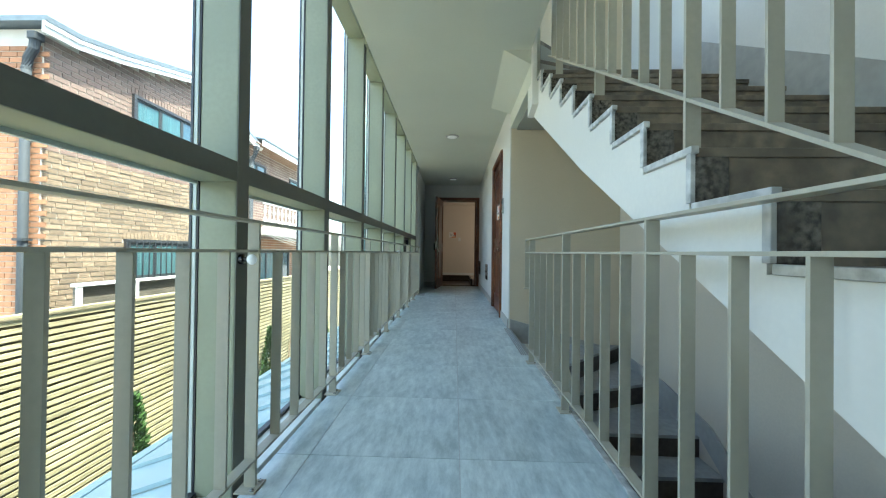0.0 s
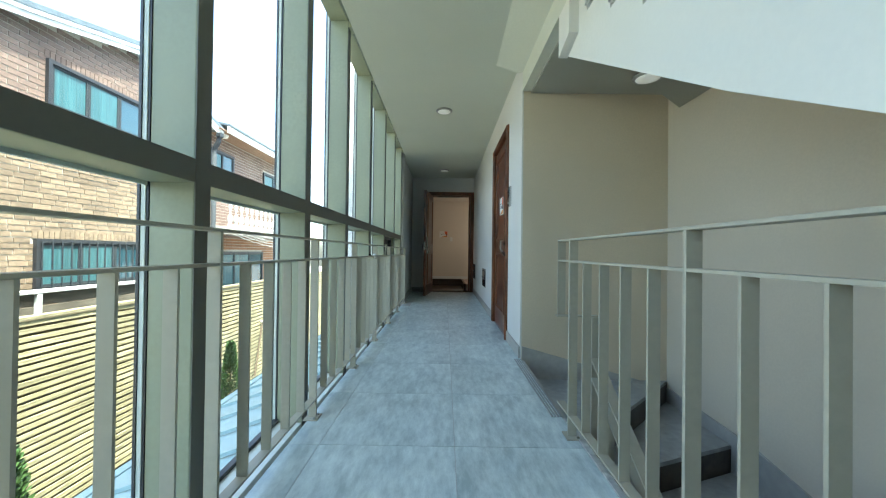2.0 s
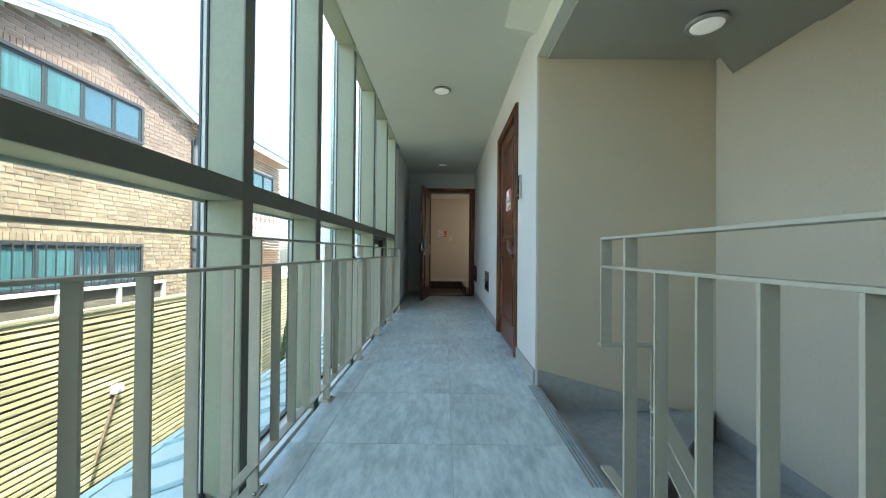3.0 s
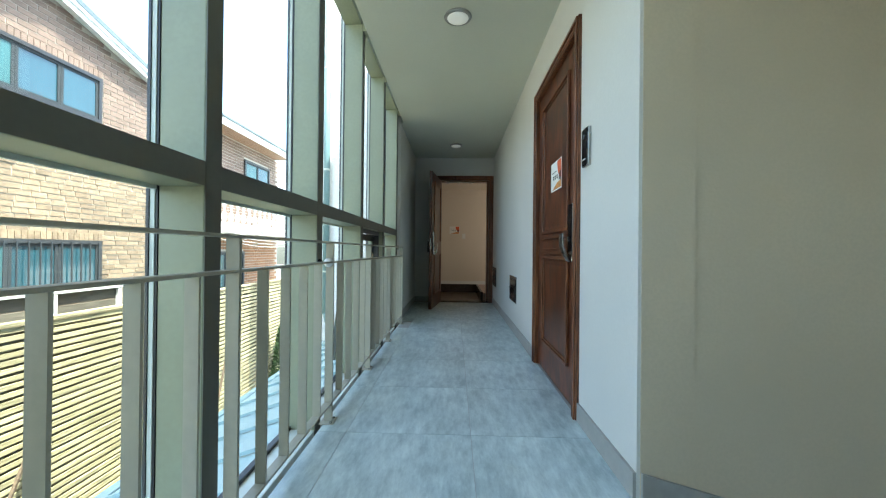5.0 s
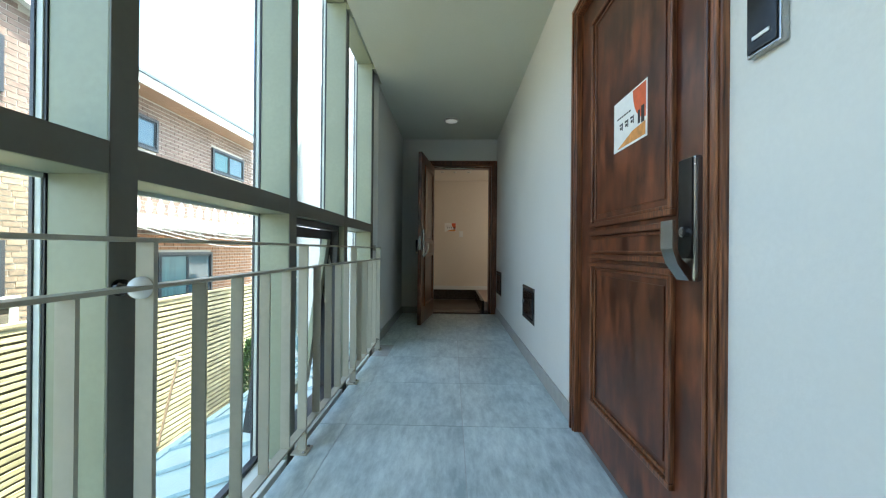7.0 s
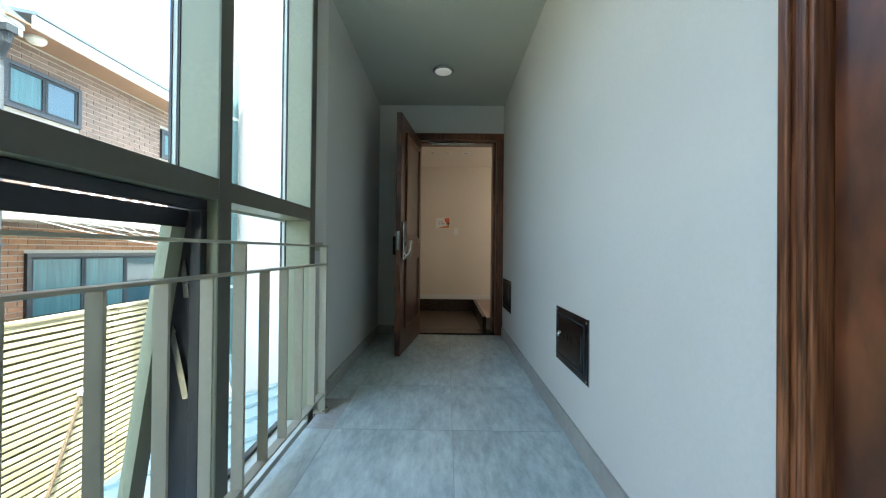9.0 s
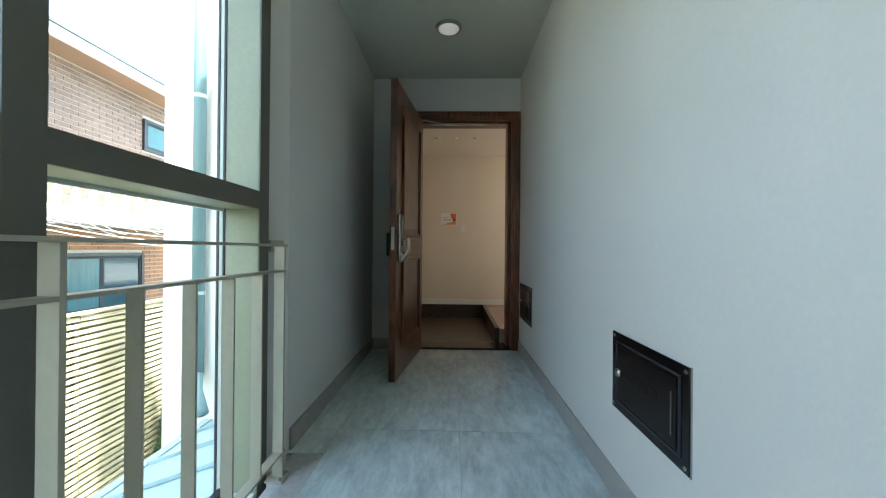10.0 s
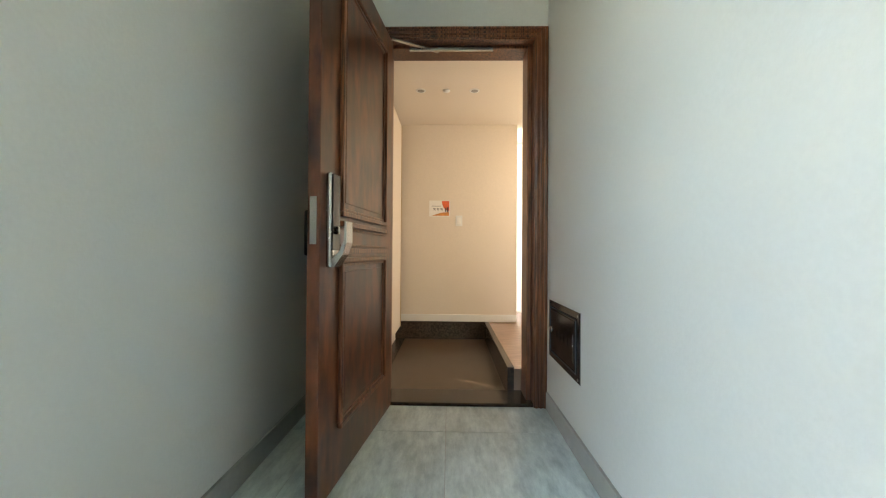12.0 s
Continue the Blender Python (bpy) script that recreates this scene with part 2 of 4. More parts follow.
def prism(bm, pts, axis, a, b):
    """A prism from a 2D outline. axis x: points are (y, z); y: (x, z); z: (x, y)."""
    def at(p, c):
        return {"x": (c, p[0], p[1]), "y": (p[0], c, p[1]), "z": (p[0], p[1], c)}[axis]
    lo = [bm.verts.new(at(p, a)) for p in pts]
    hi = [bm.verts.new(at(p, b)) for p in pts]
    bm.faces.new(lo)
    bm.faces.new(hi[::-1])
    n = len(pts)
    for i in range(n):
        bm.faces.new((lo[i], lo[(i + 1) % n], hi[(i + 1) % n], hi[i]))


def prismm(pts, axis, a, b):
    bm = bmesh.new()
    prism(bm, pts, axis, a, b)
    return bm


def lathe(bm, prof, m, seg=24):
    """Turn a profile of (radius, height) about the z axis of m."""
    rings = []
    for r, h in prof:
        rings.append([bm.verts.new(m @ Vector((r * math.cos(2 * math.pi * i / seg), r * math.sin(2 * math.pi * i / seg), h))) for i in range(seg)])
    for a, c in zip(rings, rings[1:]):
        for i in range(seg):
            bm.faces.new((a[i], a[(i + 1) % seg], c[(i + 1) % seg], c[i]))
    bm.faces.new(rings[0])
    bm.faces.new(rings[-1][::-1])


def lathem(prof, m, seg=24):
    bm = bmesh.new()
    lathe(bm, prof, m, seg)
    return bm


def tube(bm, pts, r, seg=8):
    """A round bar through the points."""
    pts = [Vector(p) for p in pts]
    rings = []
    for i, p in enumerate(pts):
        d = (pts[min(i + 1, len(pts) - 1)] - pts[max(i - 1, 0)]).normalized()
        u = d.cross(Vector((0.3, 0.2, 0.93))).normalized()
        v = d.cross(u)
        rings.append([bm.verts.new(p + r * (math.cos(2 * math.pi * k / seg) * u + math.sin(2 * math.pi * k / seg) * v)) for k in range(seg)])
    for a, c in zip(rings, rings[1:]):
        for k in range(seg):
            bm.faces.new((a[k], a[(k + 1) % seg], c[(k + 1) % seg], c[k]))
    bm.faces.new(rings[0])
    bm.faces.new(rings[-1][::-1])


def tubem(pts, r, seg=8):
    bm = bmesh.new()
    tube(bm, pts, r, seg)
    return bm


def oriented(bm, a, b, w, h, up=(0, 0, 1)):
    """A flat bar from a to b, w wide across and h thick."""
    a, b = Vector(a), Vector(b)
    d = (b - a).normalized()
    s = d.cross(Vector(up)).normalized()
    n = s.cross(d)
    m = Matrix((s * w, d * (b - a).length, n * h)).transposed().to_4x4()
    m.translation = (a + b) / 2
    bmesh.ops.create_cube(bm, size=1.0, matrix=m)


def orientedm(*a, **k):
    bm = bmesh.new()
    oriented(bm, *a, **k)
    return bm


# ---- plan ----
XR, XL, XG = 0.65, -0.69, -0.66      # right wall face, left solid wall face, floor edge at the glazing
XS, XF = 0.70, 1.85                  # inner face of the stair, far wall of the stair well
YC, YE, YB = 4.53, 9.46, -1.6        # corner of the stair well, end wall, wall behind
ZC, ZU, ZT = 2.47, 2.75, 5.25        # ceiling, floor above, ceiling above
D1A, D1B, D1H = 5.135, 6.18, 2.135     # first door with frame
YW = 7.735                            # where the solid left wall begins
MULL = [-1.56, -0.73, 0.10, 0.935, 1.767, 2.62, 3.46, 4.23, 5.063, 5.915, 6.74, 7.543]
GROUND = -2.9

# ---- structure: walls, floors, ceilings ----
def structure(name, bm, material, label="", category=""):
    return part(name, bm, material, None, label, category, kind="structure")


bm = bmesh.new()
box(bm, XR, XR + 0.2, YC, D1A, -0.3, ZC)
box(bm, XR, XR + 0.2, D1B, YE, -0.3, ZC)
box(bm, XR, XR + 0.2, D1A, D1B, D1H, ZC)
box(bm, XR + 0.16, XR + 0.2, D1A, D1B, -0.3, D1H)
wall_east = structure("wall_east", bm, M_WALL, "white painted plaster wall beside the stained wooden door", "wall")
wall_niche = structure("wall_stair_end", boxm(XR + 0.2, XF + 0.2, YC, YC + 0.2, -3.2, ZT), M_NICHE, "beige painted wall at the end of the stairwell", "wall")
bm = bmesh.new()
box(bm, XR, XR + 0.2, YC - 0.003, YC + 0.2, -3.2, -0.3)
box(bm, XR + 0.0, XR + 0.2, YC + 0.0, YE, ZU, ZT)
structure("wall_east_other_floors", bm, M_WALL, "white painted wall continuing on the floors above and below", "wall")
structure("niche_face", boxm(XR + 0.012, XR + 0.2, YC - 0.004, YC - 0.0005, -0.3, ZC), M_NICHE, "beige painted return face of the corridor wall at the stairs", "wall")
# one wall split at the stair line; the two colours stand for its lighting
structure("wall_stairwell_side", prismm([(YB - 0.2, -3.2), (YC, -3.2), (YC, 2.3), (3.4, 2.25), (0.0, 0.04), (YB - 0.2, 0.04)], "x", XF, XF + 0.2), M_SIDESHADE, "painted long wall beside the stairs, its warm dimmer light put into the colour", "wall")
structure("wall_stairwell_side_upper", prismm([(YB - 0.2, 0.0405), (0.0, 0.0405), (3.4, 2.2505), (YC, 2.3005), (YC, ZT), (YB - 0.2, ZT)], "x", XF, XF + 0.2), M_WALL, "same painted long wall above the rising stairs, left lighter for the sky light", "wall")
structure("wall_back", boxm(-0.9, XF + 0.2, YB - 0.2, YB, -3.2, ZT), M_WALL, "plain white wall behind the start", "wall")
bm = bmesh.new()
box(bm, XL - 0.22, XL, YW, YE + 0.2, -0.3, ZT)
structure("wall_west", bm, M_WALL, "plain white painted corridor wall beside the open door", "wall")
DX0, DX1, DH = -0.34, 0.648, 2.165
bm = bmesh.new()
box(bm, XL, DX0, YE, YE + 0.2, -0.3, ZC)
box(bm, DX0, XR, YE, YE + 0.2, DH, ZC)
structure("wall_north", bm, M_WALL, "white painted end wall above the far doorway", "wall")
structure("wall_north_upper", boxm(XL, XR, YE, YE + 0.2, ZU, ZT), M_WALL, "white painted end wall on the floor above", "wall")

# slabs
structure("floor_slab", boxm(XG, XR + 0.03, YB, YE + 0.2, -0.25, -0.012), M_CONC, "concrete corridor slab edge", "floor")
structure("landing_slab", boxm(XR + 0.03, XF, YB, 0.02, -0.25, -0.012), M_CONC, "concrete slab before the stairs", "floor")
structure("stairwell_inner_wall_below", boxm(0.58, XR + 0.03, YB, YC, -3.2, -0.25), M_NICHE, "painted wall below the corridor beside the lower stairs", "wall")
structure("lower_floor", boxm(-0.9, XF, YB, YC, -3.2, -2.95), M_TREAD, "grey floor at the foot of the lower stairs", "floor")
structure("ceiling", boxm(XG, XR, YB, YE, ZC, ZU - 0.012), M_CEIL, "off-white painted corridor ceiling with a soft sheen", "ceiling")
structure("ceiling_north", boxm(XL, XG - 0.0005, YW, YE, ZC, ZU), M_CEIL, "off-white corridor ceiling before the open door", "ceiling")
structure("floor_slab_north", boxm(XL, XG - 0.0005, YW, YE, -0.25, -0.012), M_CONC, "concrete corridor slab", "floor")
structure("ceiling_stair_side", boxm(XR, XF, YB, 0.02, ZC, ZU - 0.012), M_CEIL, "off-white ceiling over the foot of the stairs", "ceiling")
bm = bmesh.new()
near = [bm.verts.new(p) for p in ((0.43, 3.46, ZC - 0.0005), (0.65, 3.46, ZC - 0.0005), (0.65, 3.46, ZC - 0.12))]
far = [bm.verts.new(p) for p in ((0.45, 4.66, ZC - 0.0005), (0.65, 4.785, ZC - 0.0005), (0.65, 4.53, ZC - 0.12))]
for f in (near, far[::-1], *[(near[i], near[(i + 1) % 3], far[(i + 1) % 3], far[i]) for i in range(3)]):
    bm.faces.new(f)
structure("ceiling_haunch", bm, M_CEIL, "sloped plaster haunch where ceiling meets the stair beam", "ceiling")
structure("beam_over_niche", boxm(XR, XS + 0.0198, 3.445, YC - 0.005, 2.19, ZU - 0.012), M_CEIL, "plastered edge beam over the stair opening", "beam")
structure("roof_slab", boxm(-0.86, XF + 0.2, YB - 0.2, YE + 0.2, ZT, ZT + 0.2), M_CEIL, "white ceiling of the floor above", "ceiling")
structure("upper_floor_finish", boxm(XG, XR, YB, YE, ZU - 0.012, ZU), M_TILE, "grey tiled floor of the corridor above", "floor")

# skirtings
def skirt(name, *a):
    return structure(name, boxm(*a), M_SKIRT, "low grey tile skirting along the wall", "baseboard")


skirt("baseboard", XR - 0.012, XR - 0.0005, YC + 0.001, D1A - 0.002, 0.0, 0.095)
skirt("baseboard", XR - 0.012, XR - 0.0005, D1B + 0.002, YE - 0.03, 0.0, 0.095)
skirt("baseboard", XL + 0.0005, XL + 0.012, YW + 0.02, YE - 0.002, 0.0, 0.095)
skirt("baseboard", XL + 0.012, DX0 - 0.002, YE - 0.012, YE - 0.0005, 0.0, 0.095)
# the skirting that steps down the niche wall
structure("baseboard", prismm([(XR + 0.014, 0.10), (XF - 0.016, -0.22), (XF - 0.016, -0.33), (1.3, -0.33), (1.3, -0.165), (XR + 0.014, -0.165)], "y", YC - 0.016, YC - 0.004), M_SKIRT, "grey tile skirting sloping down the niche wall", "baseboard")

# ---- the stairs ----
RISE, RUN = 0.157, 0.2515
stair = thing("staircase", (XS, 0.02, 0), "white concrete flight with brown marble steps going up from the corridor", "staircase", kind="structure")
ks = list(range(-6, 8))
ny = [1.52 + RUN * k for k in ks]
nz = [1.116 + RISE * k for k in ks]
outline = []
for y, z in zip(ny, nz):
    outline += [(y + 0.011, z - RISE - 0.0205), (y + 0.011, z - 0.0205)]
ytop = ny[-1] + RUN
outline += [(ytop, nz[-1] - 0.0205), (ytop, nz[-1] - 0.22), (3.56, 1.96), (2.40, 1.252), (0.12, -0.004), (0.04, -0.01)]
part("stringer", prismm(outline[1:], "x", XS, XF), M_STRINGER, stair, "white plastered sloping stringer and soffit")
for y, z in zip(ny, nz):
    r = part("riser", boxm(XS + 0.03, XF, y + 0.005, y + 0.018, z - RISE, z - 0.026), M_STONE, stair)
    part("edge_block", boxm(XS + 0.002, XS + 0.095, y - 0.006, y + 0.022, z - RISE + 0.002, z - 0.026, bev=0.002), M_BLOCK, stair, "polished dark marble end block")
    part("tread", boxm(XS + 0.0105, XF, y - 0.002, y + RUN + 0.004, z - 0.026, z, bev=0.002), M_STONE, stair)
    part("side_trim", boxm(XS - 0.012, XS + 0.010, y - 0.014, y + RUN - 0.015, z - 0.019, z + 0.002, bev=0.002), M_TRIM, stair, "pale marble trim strip")
    part("side_trim_upright", boxm(XS - 0.012, XS + 0.0015, y - 0.012, y + 0.010, z - RISE + 0.003, z - 0.0192, bev=0.002), M_TRIM, stair, "pale marble upright trim strip")
part("newel", prismm([(3.40, 2.0), (3.57, 1.955), (3.57, ZU - 0.013), (3.40, ZU - 0.013)], "x", XR + 0.0005, XS - 0.0135), M_STRINGER, stair, "white plastered upright at the slab edge")
part("newel_foot", prismm([(3.40, 2.0), (3.57, 1.955), (3.57, 2.188), (3.40, 2.188)], "x", XS - 0.0135, XS - 0.0002), M_STRINGER, stair)
# winders at the head of the upper flight
def winder(parent, pts, z, thick, mtop, under):
    part("winder_body", prismm(pts, "z", z - thick, z - 0.03), under, parent)
    part("winder_tread", prismm(pts, "z", z - 0.03, z), mtop, parent)


NEW = (XS + 0.02, 3.43)
ZW = nz[-1]
# the winder undersides get the colour with shade painted in
winder(stair, [(XS, ytop + 0.0), (XF, ytop + 0.0), (XF, 3.85), NEW], ZW, ZW - 2.005, M_STONE, M_UNDERSHADE)
winder(stair, [NEW, (XF, 3.85), (XF, 4.39)], ZW + RISE, ZW + RISE - 2.015, M_STONE, M_UNDERSHADE)
winder(stair, [(NEW[0], NEW[1] + 0.004), (XF - 0.002, 4.393), (XF - 0.002, YC - 0.005), (NEW[0], YC - 0.005)], ZW + 2 * RISE, ZW + 2 * RISE - 2.175, M_STONE, M_UNDERSHADE)

low = thing("lower_staircase", (XS, 3.4, -0.17), "brown stone winder stairs going down beside the corridor", "staircase", kind="structure")
tri1 = [(XR + 0.032, 3.43), (XF, YC - 0.005), (XR + 0.032, YC - 0.005)]
part("winder_body", prismm(tri1, "z", -0.60, -0.19), M_DARKSTONE, low)
part("winder_tread", prismm(tri1, "z", -0.19, -0.165), M_TREAD, low)
tri2 = [(XR + 0.032, 3.42), (XF, 3.85), (XF, YC - 0.006)]
part("winder_body", prismm(tri2, "z", -0.80, -0.355), M_DARKSTONE, low)
part("winder_tread", prismm(tri2, "z", -0.355, -0.33), M_TREAD, low)
quad = [(XR + 0.032, 3.23), (XF, 3.23), (XF, 3.84), (XR + 0.032, 3.41)]
part("winder_body", prismm(quad, "z", -1.0, -0.52), M_DARKSTONE, low)
part("winder_tread", prismm(quad, "z", -0.52, -0.495), M_TREAD, low)
for j in range(1, 14):
    y, z = 3.23 - RUN * j, -0.495 - RISE * j
    part("riser", boxm(XR + 0.032, XF, y + 0.012, y + 0.03, z - RISE, z - 0.025), M_DARKSTONE, low)
    part("tread", boxm(XR + 0.032, XF, y, y + RUN + 0.01, z - 0.025, z), M_TREAD, low)
part("soffit_slab", prismm([(3.22, -0.66), (3.22, -0.9), (-0.05, -3.0), (-0.02, -2.85)], "x", XR + 0.034, XF - 0.002), M_STRINGER, low)
structure("baseboard", prismm([(4.51, -0.215), (4.51, -0.335), (3.84, -0.335), (3.84, -0.50), (3.2, -0.50), (0.0, -2.60), (0.0, -2.42), (3.1, -0.37), (3.7, -0.255)], "x", XF - 0.014, XF - 0.0005), M_SKIRT, "grey tile skirting following the lower stairs", "baseboard")
structure("baseboard", prismm([(0.05, 0.02), (0.05, 0.33), (3.3, 2.44), (3.3, 2.2)], "x", XF - 0.014, XF - 0.0005), M_SKIRT, "grey tile skirting following the upper stairs", "baseboard")

# nosing strip along the opening
strip = thing("stair_nosing_strip", (XR, 3.4, 0), "ribbed grey nosing strip along the floor edge at the stairs", "nosing", kind="structure")
for i in range(4):
    part("rib", boxm(XR - 0.052 + i * 0.016, XR - 0.043 + i * 0.016, 3.46, YC - 0.03, 0.0005, 0.0040), M_TREAD, strip)
structure("floor_edge_trim", boxm(XR + 0.004, XR + 0.03, YB, 3.44, -0.10, 0.006), M_TRIM, "pale stone trim along the slab edge under the rail", "trim")

# ---- curtain wall ----
cw = thing("curtain_wall", (-0.7, 1.8, 0), "grey-green painted steel window wall along the corridor", "window wall", kind="structure")
XO = -0.835
m0 = None
for i, y in enumerate(MULL):
    part("mullion", boxm(XO, -0.7045, y - 0.034, y + 0.034, -0.10, ZT, bev=0.003), M_STEEL, cw)
    # thin added plate that carries the painted shade of the corridor face
    part("cover_cap", boxm(-0.7043, -0.70, y - 0.0345, y + 0.0345, -0.10, ZT, bev=0.001), M_STEELSHADE, cw, "corridor face of the frame with backlit shade put into its colour")
    part("gasket", boxm(XO - 0.006, XO, y - 0.037, y + 0.037, -0.10, ZT), M_DARKFR, cw, "black rubber gasket")
    part("glazing_bead", boxm(XO - 0.020, XO - 0.006, y - 0.040, y + 0.040, -0.10, ZT, bev=0.001), M_BEAD, cw, "pale glazing bead")
    part("outer_gasket", boxm(XO - 0.028, XO - 0.020, y - 0.044, y + 0.044, -0.10, ZT), M_DARKFR, cw, "black rubber gasket")
    part("bracket", boxm(-0.699, XG - 0.001, y - 0.045, y + 0.045, ZC + 0.03, ZC + 0.10, bev=0.003), M_STEEL, cw)
AW = (MULL[9] + 0.034, MULL[10] - 0.034)
for a, b in zip(MULL, MULL[1:] ):
    y0, y1 = a + 0.034, b - 0.034
    part("transom", boxm(XO, -0.704, y0, y1, 1.055, 1.125, bev=0.003), M_STEEL, cw)
    part("cover_cap", boxm(-0.7038, -0.7015, y0, y1, 1.056, 1.124), M_STEELSHADE, cw, "corridor face of the frame with backlit shade put into its colour")
    part("sill_transom", boxm(XO, -0.705, y0, y1, -0.12, -0.03, bev=0.003), M_BEAD, cw, "pale metal sill transom")
    part("slab_transom", boxm(XO, -0.71, y0, y1, ZC + 0.08, ZC + 0.20, bev=0.003), M_STEEL, cw)
    part("bead_strip", boxm(XO - 0.014, XO - 0.001, y0 + 0.006, y1 - 0.006, 1.045, 1.135), M_BEAD, cw, "pale glazing bead")
    part("bead_strip", boxm(XO - 0.014, XO + 0.012, y0 + 0.006, y1 - 0.006, -0.0295, -0.012), M_DARKFR, cw, "black rubber gasket")
    for z0, z1 in ((1.12, ZC + 0.09), (ZC + 0.19, ZT)) if abs(y0 - AW[0]) < 0.02 else ((-0.02, 1.06), (1.12, ZC + 0.09), (ZC + 0.19, ZT)):
        p = part("pane", boxm(XO - 0.022, XO - 0.016, y0 + 0.008, y1 - 0.008, z0, z1), M_GLASS, cw, "clear glass pane")
        p.visible_shadow = False
part("end_strip", prismm([(-0.84, MULL[-1] + 0.050), (-0.80, MULL[-1] + 0.050), (XL, YW - 0.001), (-0.84, YW - 0.001)], "z", -0.1, ZT), M_WALL, cw, "splayed white plaster strip at the wall")
structure("slab_gap_filler", boxm(-0.70, XG - 0.001, YB, YW, -0.25, -0.06), M_DARKFR, "dark gap strip between slab and window wall", "trim")

# open awning sash
XA = -0.775
aw = thing("awning_window", (XA, (AW[0] + AW[1]) / 2, 1.04), "dark framed awning window pushed open at the bottom", "window")
for nm, a in (("frame_head", (AW[0], AW[1], 1.020, 1.054)), ("frame_foot", (AW[0], AW[1], -0.029, 0.012)), ("frame_jamb", (AW[0], AW[0] + 0.032, 0.012, 1.020)), ("frame_jamb", (AW[1] - 0.032, AW[1], 0.012, 1.020))):
    part(nm, boxm(XA + 0.002, XA + 0.037, *a, bev=0.003), M_DARKFR, aw, "dark window frame")
for nm, a in (("stop_head", (AW[0], AW[1], 1.036, 1.054)), ("stop_foot", (AW[0], AW[1], -0.029, -0.006)), ("stop_jamb", (AW[0], AW[0] + 0.014, -0.006, 1.036)), ("stop_jamb", (AW[1] - 0.014, AW[1], -0.006, 1.036))):
    part(nm, boxm(XO - 0.02, XA + 0.002, *a, bev=0.002), M_DARKFR, aw, "dark window frame")
tilt = Matrix.Translation((XA, 0, 1.018)) @ Matrix.Rotation(radians(8.2), 4, "Y") @ Matrix.Translation((-XA, 0, -1.018))
S0, S1 = AW[0] + 0.036, AW[1] - 0.036
for nm, a, mm in (("sash_top", (XA - 0.035, XA, S0, S1, 0.962, 1.016), M_DARKFR), ("sash_bottom", (XA - 0.035, XA, S0, S1, 0.02, 0.082), M_STEEL),
                  ("sash_side", (XA - 0.035, XA, S0, S0 + 0.058, 0.082, 0.962), M_STEEL), ("sash_side", (XA - 0.035, XA, S1 - 0.058, S1, 0.082, 0.962), M_STEEL),
                  ("sash_edge", (XA - 0.045, XA - 0.001, S0 - 0.004, S0 - 0.0002, 0.02, 1.01), M_DARKFR), ("sash_edge", (XA - 0.045, XA - 0.001, S1 + 0.0002, S1 + 0.004, 0.02, 1.01), M_DARKFR),
                  ("pane", (XA - 0.024, XA - 0.018, S0 + 0.05, S1 - 0.05, 0.075, 0.97), M_GLASS)):
    b = boxm(*a)
    b.transform(tilt)
    p = part(nm, b, mm, aw)
    if nm == "pane":
        p.visible_shadow = False
for y in (AW[0] + 0.026, AW[1] - 0.026):
    part("stay_arm", orientedm((XA - 0.006, y, 0.42), (XA - 0.058, y, 0.655), 0.006, 0.020), M_CHROME, aw)
    part("stay_track", orientedm((XA - 0.008, y, 0.20), (XA - 0.008, y, 0.60), 0.008, 0.016), M_DARKFR, aw)
    part("stay_arm", orientedm((XA - 0.008, y, 0.74), (XA - 0.022, y, 0.86), 0.006, 0.018), M_CHROME, aw)


# ---- railings ----
def rail_run(name, x, y0, y1, posts, label, top, mid=0.821):
    r = thing(name, (x, y0, 0), label, "railing", group="corridor railings")
    w = 0.019
    part("top_bar", boxm(x - w - 0.003, x + w + 0.003, y0, y1, top - 0.009, top, bev=0.001), M_RAIL, r)
    part("middle_bar", boxm(x - w, x + w, y0, y1, mid - 0.009, mid, bev=0.001), M_RAIL, r)
    part("bottom_bar", boxm(x - w, x + w, y0, y1, 0.092, 0.101, bev=0.001), M_RAIL, r)
    for p in posts:
        part("post", boxm(x - w - 0.0012, x + w + 0.0012, p - 0.006, p + 0.006, 0.006, top - 0.009, bev=0.001), M_RAIL, r)
        f = part("base_plate", boxm(x - 0.035, x + 0.035, p - 0.04, p + 0.04, 0.0, 0.006, bev=0.001), M_RAIL, r)
        for d in (-0.027, 0.027):
            part("bolt", lathem([(0.007, 0.0), (0.007, 0.004), (0.004, 0.007)], Matrix.Translation((x + 0.02, p + d, 0.006)), 8), M_CHROME, f)
    for a, b in zip([posts[0] - (posts[1] - posts[0])] + posts, posts):
        for k in range(1, 5):
            y = a + (b - a) * k / 5
            if y > y0 + 0.02:
                part("baluster", boxm(x - w + 0.0008, x + w - 0.0008, y - 0.004, y + 0.004, 0.101, mid - 0.009), M_RAIL, r)
    return r


rail_l = rail_run("railing", -0.645, YB + 0.02, 7.58, [-0.79, 0.07, 0.92, 1.745, 2.595, 3.415, 4.24, 5.06, 5.90, 6.735, 7.56], "greige flat-bar steel railing in front of the window wall", 0.922)
part("wall_link", orientedm((-0.645, 7.575, 0.917), (-0.716, 7.682, 0.917), 0.034, 0.009), M_RAIL, rail_l)
part("wall_plate", orientedm((-0.738, 7.662, 0.915), (-0.704, 7.712, 0.915), 0.012, 0.05), M_RAIL, rail_l)
rail_r = rail_run("railing", 0.635, 0.10, 3.43, [0.77, 1.60, 2.43, 3.26], "greige flat-bar steel railing at the stairwell edge", 0.931, 0.829)
part("end_upright", boxm(0.615, 0.655, 3.4305, 3.437, 0.5455, 0.931), M_RAIL, rail_r)
